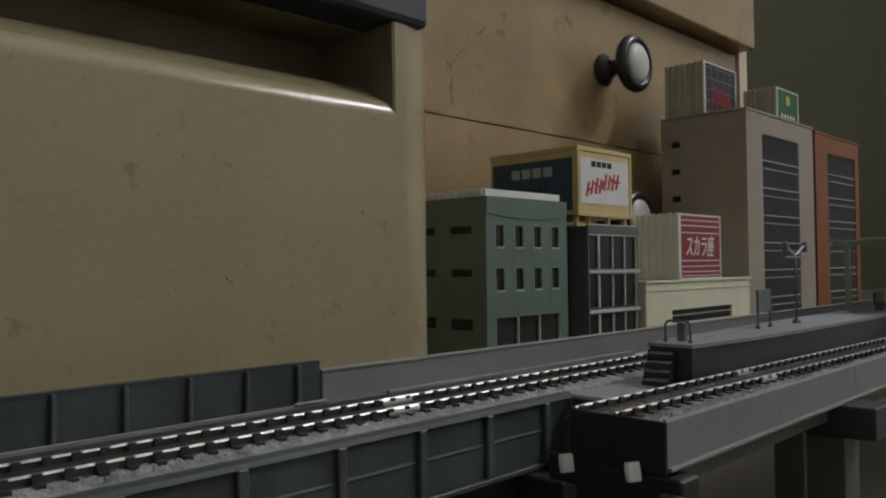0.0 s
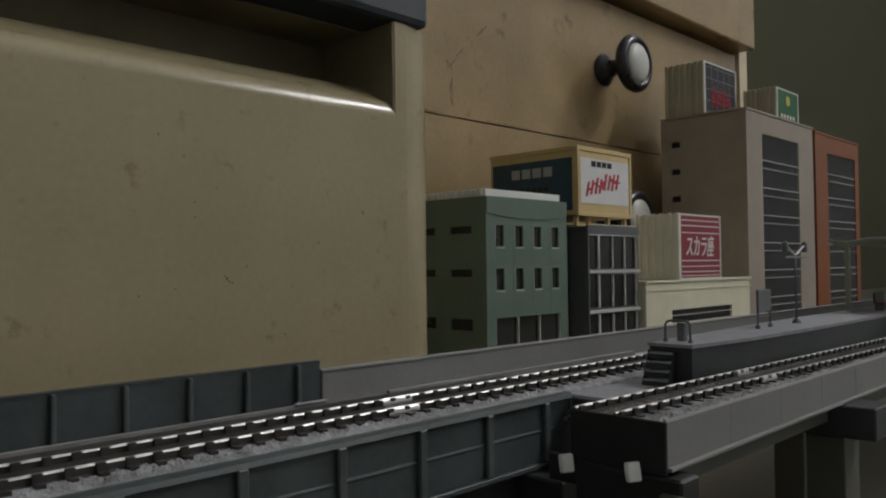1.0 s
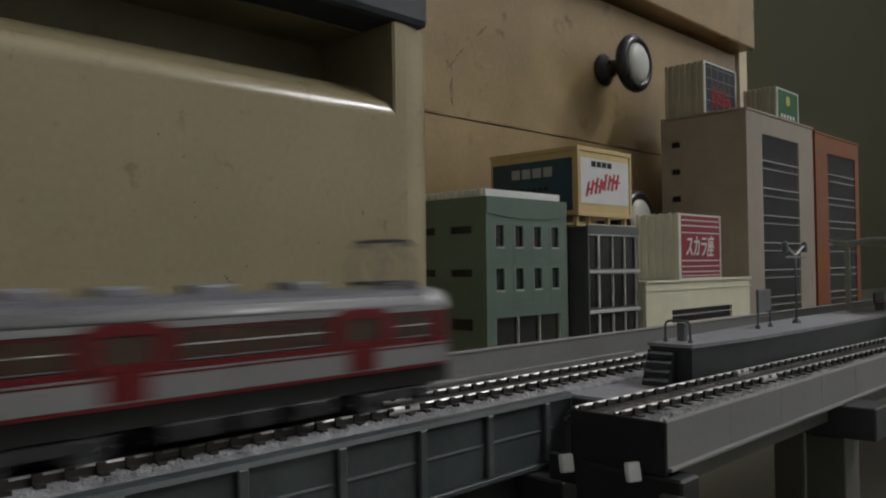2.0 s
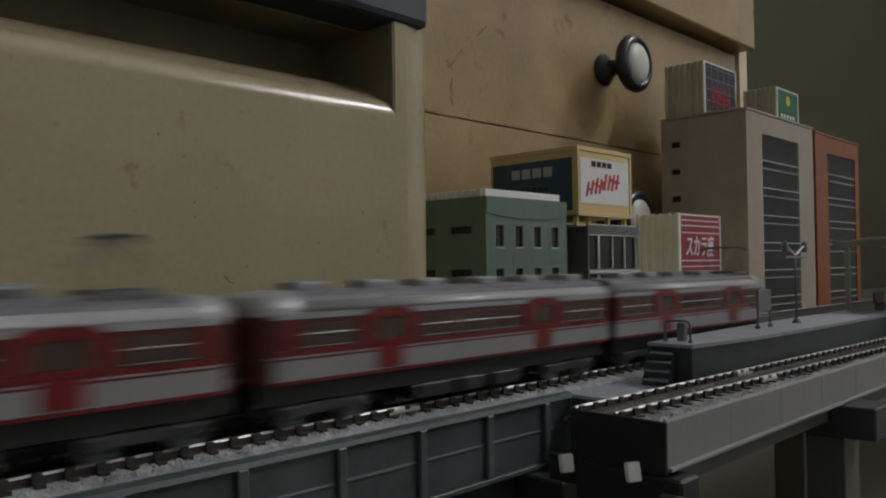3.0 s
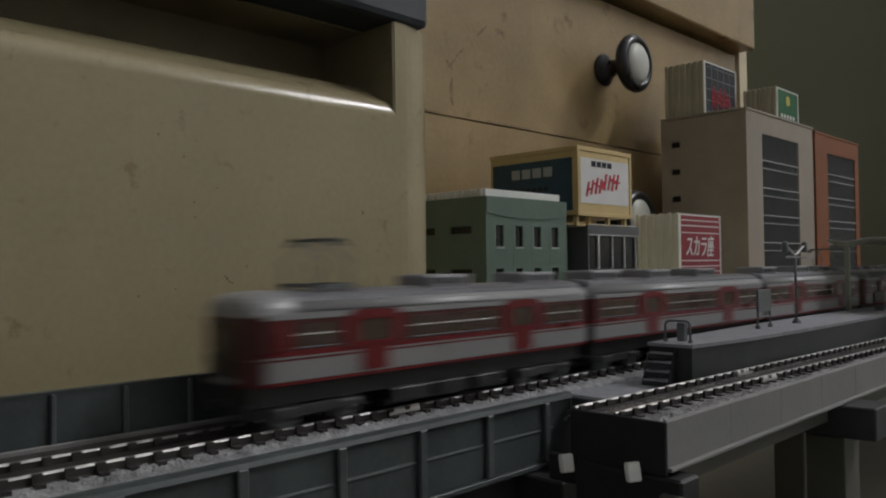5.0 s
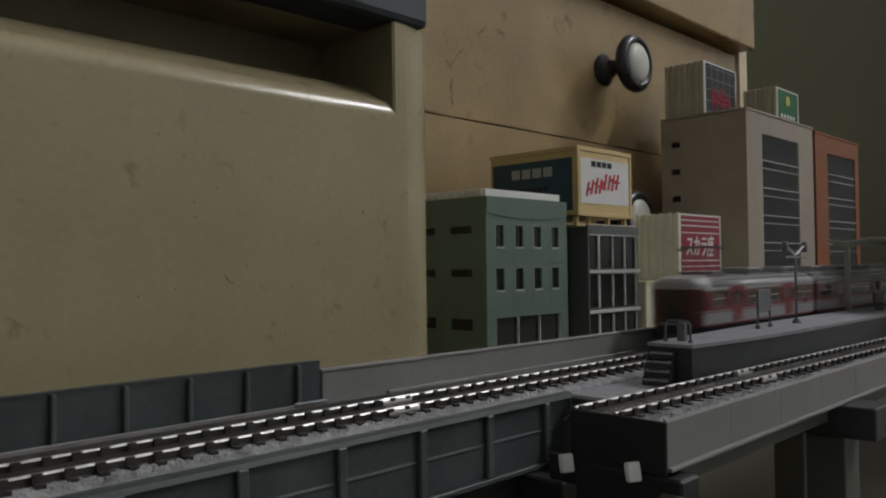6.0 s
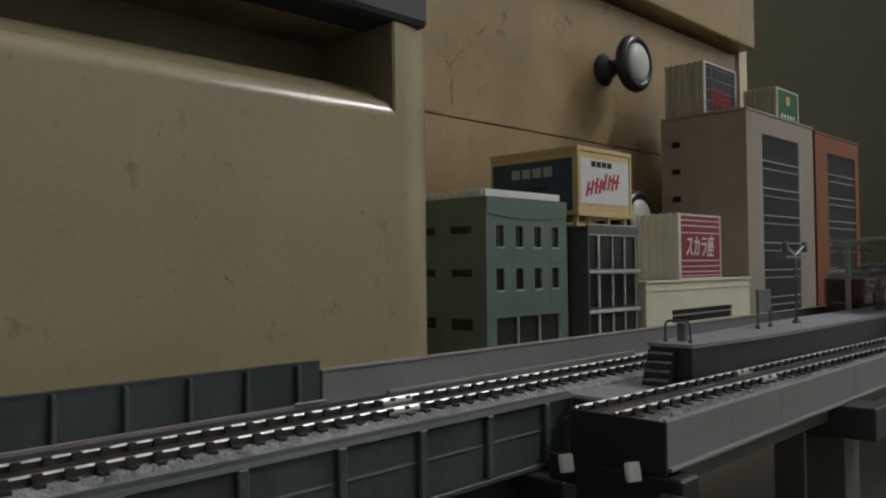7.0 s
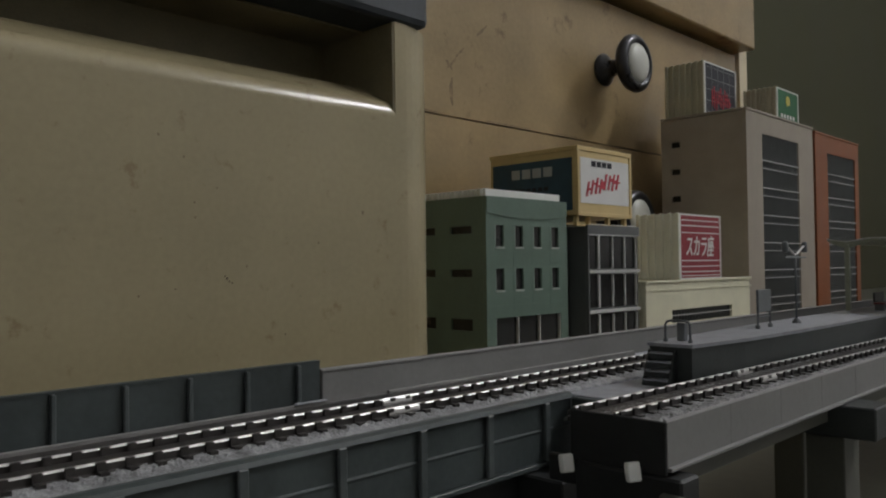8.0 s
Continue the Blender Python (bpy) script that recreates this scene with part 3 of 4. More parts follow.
        part("beam", prism([(-8.4, 28.9), (0, 26.6), (6.6, 28.6), (6.6, 29.3), (0, 28.2), (-8.4, 29.5)], x - 0.4, x + 0.4), M_SHELTER, h)
    b = thing("platform_bench", "small dark bench with red seat on the platform", "bench", (366, 101.5, zt))
    part("seat", box(-1, 12, -2.2, 2.2, 2.6, 3.3, 0.2), M_CARRED, b)
    part("backrest", box(-1, 12, 1.4, 2.2, 3.4, 7.6, 0.2), M_UNDER, b)
    for x in (0, 10.5):
        part("leg", box(x, x + 0.7, -1.8, 1.8, 0, 2.6), M_STEEL, b)


build_main_line()
build_track("main_track", "grey ballasted model track with bright rails on dark ties", (0, YC, 0), 0, -760, 1160, 20, 420, (112, 330), 4.44, 2.88)
build_siding()
build_track("siding_track", "model track ending at the open viaduct edge", (131.2, YR + 0.2, 0), -1.6, 0.2, 210, 0, 210, (71,), 4.73, 1.74, 7.6)
build_platform()
build_platform_fittings()


# ---- model buildings ----
def build_green():
    """Three-storey shop building."""
    g = thing("green_building", "grey-green plastic model building with white roof parapet", "model building", (283, 250, -20))
    W, D, H = 66.0, 62.0, 82.5
    z0 = 20
    holes = []
    for zb in (37.9 + z0, 16.4 + z0):
        for k in range(4):
            holes.append((6.8 + k * 15.1, 13.2 + k * 15.1, zb, zb + 10.6))
    holes.append((6.8, 60, 2, 2.7 + z0))
    front = part("front_wall", wall_with_holes(0, W, 0, H, holes, lambda u, z, d: (u, d, z), 2.0), M_GREEN, g)
    side_holes = []
    for zb, hh in ((44.5 + z0, 3.8), (23.0 + z0, 3.8), (-3.6 + z0, 5.8)):
        for k in range(2):
            side_holes.append((9.5 + k * 25.5, 24.2 + k * 25.5, zb, zb + hh))
    part("side_wall", wall_with_holes(2.05, D, 0, H, side_holes, lambda u, z, d: (d, u, z), 2.0), M_GREEN, g)
    part("side_wall", box(W - 2, W, 2.05, D, 0, H), M_GREEN, g)
    part("back_wall", box(2.05, W - 2.05, D - 2, D, 0, H), M_GREEN, g)
    part("roof", box(2.05, W - 2.05, 2.05, D - 2.05, H - 4, H - 2), M_GREEN, g)
    part("roof_parapet", boxes([(0.5, W - 5, 0.6, 2.2, H, H + 3.6), (0.5, 2.0, 3.0, D - 1, H, H + 3.6)], 0.2), M_ROOFWHITE, g, "off-white roof edge strip")
    ribs = bmesh.new()
    for i in range(20):
        add_box(ribs, -0.3, 0.48, 3.4 + i * 2.9, 4.6 + i * 2.9, H + 0.2, H + 3.3)
    part("parapet_ribs", ribs, M_ROOFWHITE, g)
    arc = [(0.2 + (W - 0.4) * k / 20, H - 8.0 - 2.6 * math.sin(math.pi * k / 20)) for k in range(21)]
    part("fascia_panel", prism(arc + [(W - 0.2, H - 0.2), (0.2, H - 0.2)], -0.45, -0.02, "y"), M_GREEN, front, "fascia with a bowed lower edge")
    for a in holes[:-1]:
        wdw = part("window", box(a[0] + 0.02, a[1] - 0.02, 1.1, 2.6, a[2] + 0.02, a[3] - 0.02), M_DARKGLASS, g)
        part("window_frame", boxes([(a[0] - 0.1, a[0] + 0.45, 0.1, 1.08, a[2], a[3]), (a[0] - 0.1, a[1] + 0.1, -0.5, -0.02, a[2] - 1.0, a[2] - 0.05)]), M_SILL, wdw, "pale sill and jamb")
    for a in side_holes:
        part("window", box(1.2, 2.6, a[0] + 0.02, a[1] - 0.02, a[2] + 0.02, a[3] - 0.02), M_DARKGLASS, g)
    a = holes[-1]
    shop = part("shop_window", box(a[0], a[1], 1.9, 2.6, a[2], a[3]), M_DARKGLASS, g)
    for k in range(4):
        x = a[0] + (a[1] - a[0] - 0.7) * k / 3
        part("mullion", box(x, x + 0.7, 0.5, 1.88, a[2], a[3]), M_MULLION, shop)
    for k in range(3):
        part("panel_seam", box(20.4 + k * 15.1, 20.65 + k * 15.1, -0.09, -0.02, 5 + z0, H - 11), M_GREEN, front)
    for z in (35.4 + z0 - 1.5, 13.7 + z0 - 1.5, 30 + z0, 8.5 + z0):
        part("string_course", box(0.3, W - 0.3, -0.22, -0.02, z, z + 0.5), M_GREEN, front)


def build_grey():
    """Narrow glass-fronted building."""
    g = thing("grey_building", "slate-grey model building with dark glazed front", "model building", (369, 250, -20))
    W, D, H = 55.0, 62.0, 71.0
    part("body", box(0, W, 1.6, D, 0, H - 1, 0.2), M_GREYB, g)
    part("fascia", box(0, W, -0.2, 1.5, H - 5.4, H, 0.2), M_GREYB, g)
    part("pier_strip", box(0, 1.2, -0.2, 1.5, 0, H - 5.5), M_GREYB, g)
    part("side_fin", box(-16, -0.2, 12, D, 0, H - 0.5, 2.6, 4), M_GREYB, g, "side wing with rounded corner")
    for i, zb in enumerate((-0.8, 22.0, 44.2)):
        p = part("glazing", box(1.3, W - 0.5, 0.9, 1.5, zb + 2, zb + 20.6), M_DARKGLASS, g)
        for x in (10.2, 25.0, 38.0, 50.6):
            part("mullion", box(x, x + (1.5 if x < 11 else 0.75), -0.25, 0.88, zb + 1.8, zb + 20.6), M_MULLION, p)
        part("spandrel", box(1.25, W - 0.2, -0.4, 1.5, zb + 21.4, zb + 23.2 if i < 2 else zb + 20.8, 0.1), M_MULLION, g, "pale floor band")
    part("roof_edge", box(4, W, 2, 30, H - 0.9, H + 0.6), M_ROOFWHITE, g)


def bars(rows, y=-0.25, d=0.2):
    return boxes([(a, b, y - d, y, c, e) for a, b, c, e in rows])


def build_billboard():
    """Lit-box style rooftop billboard on short posts; lettering as plain bars."""
    b = thing("rooftop_billboard", "yellow-cream billboard box with teal and white printed panels", "billboard", (360, 250, 50))
    W, D, Z0, Z1 = 55.0, 64.0, 5.6, 44.5
    part("box_frame", boxes([(0, W, 0, D, Z0, Z1)], 0.8), M_YELLOW, b)
    part("rim", boxes([(-0.6, W + 0.6, -0.6, 1.4, Z1 - 2.2, Z1 + 0.4), (-0.6, 1.4, 1.5, D, Z1 - 2.2, Z1 + 0.4), (-0.5, 1.6, -0.7, 1.4, Z0, Z1 - 2.3), (W - 1.6, W + 0.6, -0.6, 1.4, Z0, Z1 - 2.3),
                       (1.7, W - 1.7, -0.6, 0.6, Z0, Z0 + 2.2)], 0.2), M_YELLOW, b)
    f = part("front_panel", box(2.6, W - 2.4, -0.3, -0.02, 13.0, 38.6), M_SIGNWHITE, b, "white printed panel")
    part("lettering", bars([(13.5, 17.5, 34.0, 37.2), (18.8, 23.0, 34.0, 37.2), (24.2, 28.4, 34.0, 37.2), (29.6, 34.0, 34.0, 37.2)], -0.32), M_SIGNNAVY, f, "navy lettering drawn as bars")
    bm = bmesh.new()
    random.seed(4)
    for i in range(8):
        x = 9.5 + i * 4.1
        h = 8 + 2 * random.random()
        zb = 17.5 + i * 0.75 + random.uniform(-1, 1)
        add_box(bm, x, x + 1.7, -0.62, -0.32, zb, zb + h, 0)
        add_box(bm, x + 1.7, x + 4.0, -0.6, -0.32, zb + 2 + 4 * random.random(), zb + 4.5 + 3 * random.random(), 0)
    for v in bm.verts:
        v.co.x += (v.co.z - 24 * MM) * 0.3
    part("lettering", bm, M_PRINTRED, f, "slanting red lettering drawn as strokes")
    s = part("side_panel", box(-0.3, -0.02, 3.5, D - 2.5, 9.0, 38.6), M_SIGNTEAL, b, "dark teal printed panel")
    rows = [(17.0 + k * 7.8, 23.2 + k * 7.8) for k in range(4)]
    part("lettering", boxes([(-0.52, -0.32, a, c, 29.0, 34.5) for a, c in rows]), M_PRINTGREY, s, "pale lettering drawn as bars")
    part("lettering", boxes([(-0.52, -0.32, 20 + k * 4.2, 23 + k * 4.2, 21.0, 23.2) for k in range(6)]), M_SIGNNAVY, s)
    for x, y in ((2.5, 3), (14, 3), (34, 3), (52, 3), (3, 30), (3, 58), (52, 58)):
        part("post", box(x - 1.2, x + 1.2, y - 1.2, y + 1.2, 0.0, Z0, 0.1), M_YELLOW, b)
    part("base_frame", boxes([(1, W - 1, 1.5, 4.5, 0, 1.3)], 0.1), M_YELLOW, b)


def sign_box(name, label, at, W, D, H, n_rib, mat, panel_mat):
    """Ribbed rooftop box with a printed face; returns the face part."""
    b = thing(name, label, "rooftop sign", at)
    part("box_body", box(0, W, 0, D, 0, H, 0.3), mat, b)
    for i in range(n_rib):
        y = 1.0 + (D - 2.0) * i / (n_rib - 1)
        part("rib", box(-1.7, -0.02, y - D / n_rib * 0.3, y + D / n_rib * 0.22, 0.4, H + 0.5, 0.3), mat, b)
    part("rim", boxes([(-0.3, 1.0, -0.7, -0.02, 0, H), (W - 1.0, W + 0.3, -0.7, -0.02, 0, H), (1.05, W - 1.05, -0.7, -0.02, H - 1.0, H), (1.05, W - 1.05, -0.7, -0.02, 0, 0.9)]), M_ROOFWHITE, b)
    return part("face", box(1.1, W - 1.1, -0.4, -0.02, 0.95, H - 1.05), panel_mat, b)


def build_sign_boxes():
    c = sign_box("cinema_sign", "ribbed cream box sign with red face and white lettering", (474.6, 250, 17.8), 59, 31, 43.6, 6, M_BOXCREAM, M_SIGNRED)
    part("stripe", bars([(2, 57, 39.6 - 0.5, 40.3 - 0.5), (2, 57, 35.4, 36.2), (2, 57, 30.8, 31.5), (2, 57, 12.0, 12.8), (2, 57, 8.2, 8.9), (2, 57, 4.6, 5.3), (2, 57, 2.0, 2.6)], -0.42), M_SIGNWHITE, c)
    cu = bpy.data.curves.new("lettering", "FONT")
    cu.body = "スカラ座"
    cu.align_x, cu.align_y = "CENTER", "CENTER"
    cu.size, cu.extrude, cu.offset = 13.0 * MM, 0.1 * MM, 0.06 * MM
    cu.shear = 0.18
    tmp = bpy.data.objects.new("tmp", cu)
    scene.collection.objects.link(tmp)
    bpy.context.view_layer.update()
    me = bpy.data.meshes.new_from_object(tmp.evaluated_get(bpy.context.evaluated_depsgraph_get()))
    bpy.data.objects.remove(tmp)
    heavy = bmesh.new()
    heavy.from_mesh(me)
    me.transform(Matrix.Translation((0.55 * MM, 0.15 * MM, 0.05 * MM)))
    heavy.from_mesh(me)
    heavy.to_mesh(me)
    heavy.free()
    me.materials.clear()
    me.materials.append(M_SIGNWHITE)
    xs = [v.co.x for v in me.vertices] or [0, 1]
    k = 41 * MM / (max(xs) - min(xs))
    me.transform(Matrix.Translation((27.5 * MM, -0.55 * MM, 21.0 * MM)) @ Matrix.Rotation(radians(90), 4, "X") @ Matrix.Diagonal((k, 15.5 / 13 * 1.0, 1, 1)))
    t = new("lettering", me)
    t.parent = c
    n = sign_box("rooftop_sign", "ribbed tan box sign with navy gridded face", (584, 284, 146.9), 57, 33, 42.0, 7, M_BOXTAN, M_SIGNNAVY)
    grid = [(1.5 + k * 10.7, 2.1 + k * 10.7, 1, 40.8) for k in range(6)] + [(1.3, 55.6, 2 + k * 9.0, 2.5 + k * 9.0) for k in range(5)]
    part("grid_lines", bars(grid, -0.42), M_WINGRID, n)
    random.seed(9)
    bm = bmesh.new()
    for i in range(9):
        x = 12 + i * 3.8
        zb = 5 + random.uniform(0, 6)
        add_box(bm, x, x + 1.2, -0.95, -0.66, zb, zb + random.uniform(10, 19))
        add_box(bm, x, x + 3.6, -0.95, -0.66, zb + 6, zb + 7.3)
    part("lettering", bm, M_PRINTRED, n, "red lettering drawn as strokes")
    g = sign_box("rooftop_sign", "ribbed tan box sign with green face and yellow emblem", (647.5, 252.5, 146.9), 45.5, 27, 25.5, 7, M_BOXTAN, M_SIGNGREEN)
    part("emblem", lathe([(0.2, -0.7), (4.2, -0.7), (4.2, -0.42), (0.2, -0.42)], (23, 0, 16.5), "y", 12), M_PRINTYEL, g)
    part("lettering", bars([(8 + k * 6.2, 11.5 + k * 6.2, 1.6, 4.6) for k in range(5)], -0.42), M_SIGNWHITE, g, "white lettering drawn as bars")


def build_cream():
    c = thing("cream_building", "low cream plastic model building with slatted window", "model building", (431, 250, -20))
    W, D, H = 152.0, 64.0, 36.2
    front = part("front_wall", wall_with_holes(0, W, 0, H, [(32.5, 120, 9.8, 18.2)], lambda u, z, d: (u, d, z), 2.0), M_CREAM, c)
    part("body", box(0, W, 3.2, D, 0, H - 0.4), M_CREAM, c)
    part("filler", boxes([(0, 2, 2.05, 3.15, 0, H), (W - 2, W, 2.05, 3.15, 0, H)]), M_CREAM, c)
    part("cornice", boxes([(-0.8, W + 0.8, -1.0, 3.0, H, H + 1.6), (-0.8, W * 0.92, 3.1, D, H, H + 1.2)], 0.2), M_CREAM, c)
    part("fascia_step", box(-0.4, W + 0.4, -0.6, -0.02, H - 5.2, H - 4.6), M_CREAM, front)
    wd = part("window", box(32.5, 120, 1.7, 2.6, 9.8, 18.2), M_DARKGLASS, c)
    for k in range(22):
        part("slat", box(33 + k * 4.0, 33.7 + k * 4.0, 0.4, 1.68, 9.8, 18.2), M_GREYB, wd)
    part("rail", box(32.5, 120, 0.2, 1.0, 14.2, 14.7), M_MULLION, wd)


def tower(name, label, x, W, D, H, mat, win, slots, bands):
    """Office tower: side wall with slots, front with one tall gridded window recess."""
    t = thing(name, label, "model building", (x, 250, -20))
    a, b, z0, z1 = win
    part("front_wall", wall_with_holes(0, W, 0, H, [(a, b, z0, z1)], lambda u, z, d: (u, d, z), 2.4), mat, t)
    part("side_wall", wall_with_holes(2.45, D, 0, H - 0.5, slots, lambda u, z, d: (d, u, z), 2.4), mat, t)
    for s in slots:
        part("window_slot", box(2.3, 3.2, s[0], s[1], s[2], s[3]), M_DARKGLASS, t)
    part("side_wall", box(W - 2.4, W, 2.45, D, 0, H - 0.5), mat, t)
    part("back_wall", box(2.45, W - 2.45, D - 2.4, D, 0, H - 0.5), mat, t)
    part("roof", box(2.45, W - 2.45, 2.45, D - 2.45, H - 3, H + 1.75), mat, t)
    part("roof_edge", boxes([(-0.7, W + 0.4, -0.8, 2.4, H, H + 1.8), (-0.7, 2.2, 2.5, D, H, H + 1.8)], 0.2), mat, t)
    glass = part("glazing", box(a, b, 1.6, 2.4, z0, z1), M_DARKGLASS, t)
    n = int((b - a) / 3.1)
    for k in range(n):
        xx = a + (b - a) * (k + 0.5) / n
        part("mullion", box(xx - 0.25, xx + 0.25, 0.8, 1.58, z0, z1), M_WINGRID, glass)
    for z in bands:
        if z0 < z < z1 - 2:
            part("floor_band", box(a, b, 0.2, 1.4, z, z + 0.8), M_BAND, glass)
            part("floor_band", box(a, b, 0.4, 1.4, z - 6.2, z - 5.6), M_BAND, glass)
    part("seam", box(0.4, a - 0.2, -0.1, -0.02, 62, 62.3), mat, t)
    part("seam", box(b + 0.2, W - 0.4, -0.1, -0.02, 62, 62.3), mat, t)


build_green()
build_grey()
build_billboard()
build_cream()
tower("office_tower", "tall pinkish-grey plastic model tower with gridded windows", 582, 138, 71, 165.0, M_PINKGREY, (29, 104, 6, 149.5),
      [(54.5, 62.6, 54.2 + k * 21.9, 58.9 + k * 21.9) for k in range(5)], [20 + 43.5 + k * 21.6 for k in range(-2, 5)])
tower("orange_tower", "tall terracotta-orange plastic model tower with gridded windows", 725.5, 118, 71, 163.0, M_ORANGE, (31, 107, 6, 147.5),
      [(55, 63, 20 + z, 26 + z) for z in (103, 77, 51)], [20 + 43.5 + k * 21.6 for k in range(-2, 5)])
build_sign_boxes()


# ---- tube lamp ----
def build_tube_lamp():
    glow = bpy.data.materials.new("lit_fluorescent_tube")
    glow.use_nodes = True
    b = glow.node_tree.nodes["Principled BSDF"]
    b.inputs["Base Color"].default_value = (0.8, 0.8, 0.8, 1)
    b.inputs["Emission Color"].default_value = (0.92, 0.93, 0.945, 1)
    b.inputs["Emission Strength"].default_value = TUBE_POWER
    l = new("tube_lamp")
    l.location = TUBE_AT
    tagged(l, "hanging fluorescent tube lamp with a slim grey batten", "lamp")
    half, r = TUBE_LONG * 500, TUBE_RADIUS * 1000
    part("tube", lathe([(r * 0.4, -half), (r, -half + 4), (r, half - 4), (r * 0.4, half)], (0, 0, 0), "y", 20), glow, l, "glowing white tube", True)
    part("batten", box(-18, 18, -half - 20, half + 20, 62, 90, 3.0), M_MULLION, l)
    for y in (-half - 8, half + 8):
        part("socket", box(-12, 12, y - 7, y + 7, -24, 61.9, 2.0), M_WHITE, l)
    for y in (-350, 350):
        part("rod", lathe([(4, 90.1), (4, 849)], (0, y, 0), "z", 10), M_STEEL, l)


build_tube_lamp()


# ---- the train ----
def rounded_ring(outer, inner, r_out, r_in, y0, y1):
    """A flat frame with rounded corners between two rectangles (x0, x1, z0, z1), from depth y0 to y1."""
    def loop(q, r):
        pts = []
        for cx, cz, a0 in ((q[1] - r, q[3] - r, 0), (q[0] + r, q[3] - r, 90), (q[0] + r, q[2] + r, 180), (q[1] - r, q[2] + r, 270)):
            for k in range(5):
                a = radians(a0 + 22.5 * k)
                pts.append((cx + r * math.cos(a), cz + r * math.sin(a)))
        return pts
    bm = bmesh.new()
    rings = [[bm.verts.new((x * MM, y * MM, z * MM)) for x, z in pts]
             for pts, y in ((loop(outer, r_out), y0), (loop(inner, r_in), y0), (loop(inner, r_in), y1), (loop(outer, r_out), y1))]
    for a, b in zip(rings, rings[1:] + rings[:1]):
        for i in range(len(a)):
            bm.faces.new((a[i], a[(i + 1) % len(a)], b[(i + 1) % len(a)], b[i]))
    bmesh.ops.recalc_face_normals(bm, faces=bm.faces[:])
    return bm


def car(name, label, L, ac, panto, front=0, rear=0):
    """Two-door electric car; its origin lies on the rail heads at its middle."""
    c = new(name)
    c.empty_display_size = 0.01
    tagged(c, label, "train car", "cars of the red and white train")
    h = L / 2
    HW = 9.2
    Z0, ZR = 8.2, 22.0

    # body shell: white below, maroon window band, white cornice
    def tapered(x0, x1, z0, z1, half, bevel=0.25):
        if not (front or rear):
            return box(x0, x1, -half, half, z0, z1, bevel)
        pts = []
        for x, y, on, a0 in ((x1, half, front, 90), (x1, -half, front, 0), (x0, -half, rear, 270), (x0, half, rear, 180)):
            r = 4.6 if on else 0.4
            cx, cy = x - math.copysign(r, x), y - math.copysign(r, y)
            for k in range(7):
                a = radians(a0 - 15 * k)
                pts.append((cx + r * math.cos(a), cy + r * math.sin(a)))
        return prism(pts, z0, z1, "z")
    part("lower_body", tapered(-h, h, Z0 + 0.67, 12.38, HW), M_CARWHITE, c, "white lower body side")
    part("skirt", tapered(-h, h, Z0, Z0 + 0.65, HW - 0.1, 0.1), M_CARRED, c)
    part("red_stripe", tapered(-h, h, 12.4, 12.75, HW, 0.05), M_CARRED, c)
    part("belt_line", tapered(-h - 0.05, h + 0.05, 12.77, 13.1, HW + 0.12, 0.05), M_CARWHITE, c)
    part("red_stripe", tapered(-h, h, 13.12, 14.1, HW, 0.05), M_CARRED, c)
    part("window_band", tapered(-h, h, 14.12, 19.6, HW - 0.05, 0.15), M_CARDARK, c, "maroon window band")
    part("cornice", tapered(-h, h, 19.62, 20.7, HW + 0.1, 0.1), M_CORNICE, c, "white cornice")
    ra, rb = -h + (8.4 if rear else 0.1), h - (8.4 if front else 0.1)
    curve = [(HW + 0.1 - 2.4 * (1 - math.cos(radians(a))), 20.72 + 2.0 * math.sin(radians(a))) for a in range(0, 91, 15)]
    part("roof_shoulder", prism(curve + [(-y, z) for y, z in curve[::-1]], ra, rb), M_CORNICE, c, "gloss white rounded roof shoulder", True)
    crown = [((HW - 1.7) * math.cos(math.pi * i / 12), 22.6 + 2.0 * math.sin(math.pi * i / 12) ** 0.7) for i in range(13)]
    part("roof", prism(crown, ra, rb), M_CARROOF, c, "silver-grey roof", False)
    doors = (-L * 0.225, L * 0.235)
    for s in (-1, 1):

        def pane(nm, x0, x1, z0, z1, t0, t1, mat, parent, lab=""):
            lo, hi = sorted((s * (HW + t0), s * (HW + t1)))
            return part(nm, box(x0, x1, lo, hi, z0, z1, 0.05), mat, parent, lab)
        for d in doors:
            door = pane("door", d - 3.4, d + 3.4, Z0 + 1.0, 13.6, 0.02, 0.22, M_CARRED, c, "red sliding door")
            lo, hi = sorted((s * (HW + 0.02), s * (HW + 0.3)))
            ring = rounded_ring((d - 7.4, d + 7.4, 13.62, 20.7), (d - 4.4, d + 4.4, 14.7, 18.9), 3.2, 1.0, s * (HW + 0.3), s * (HW + 0.02))
            part("door_surround", ring, M_CARRED, door)
            pane("door_window", d - 4.4, d + 4.4, 14.7, 18.9, 0.0, 0.08, M_CARGLASS, door, "smoked window")
        spans = [(-h + (8.0 if rear else 2.5), doors[0] - 8.4), (doors[0] + 8.4, doors[1] - 8.4), (doors[1] + 8.4, h - (8.0 if front else 2.5))]
        for k, on in ((1, front), (-1, rear)):
            if on:
                u, v = sorted((k * (h - 7.4), k * (h - 4.7)))
                pane("cab_panel", u, v, 14.15, 19.5, 0.0, 0.1, M_CARRED, c, "red panel behind the cab")
        for a, b in spans:
            n = max(1, round((b - a) / 9.5))
            for k in range(n):
                u0, u1 = a + (b - a) * k / n + 0.5, a + (b - a) * (k + 1) / n - 0.5
                wn = pane("window", u0, u1, 14.8, 18.8, -0.03, 0.05, M_CARGLASS, c, "smoked window")
                pane("sash", u0, u1, 16.75, 17.02, 0.06, 0.16, M_RAIL, wn)
                pane("sill", u0, u1, 14.45, 14.7, 0.0, 0.16, M_CARROOF, wn)
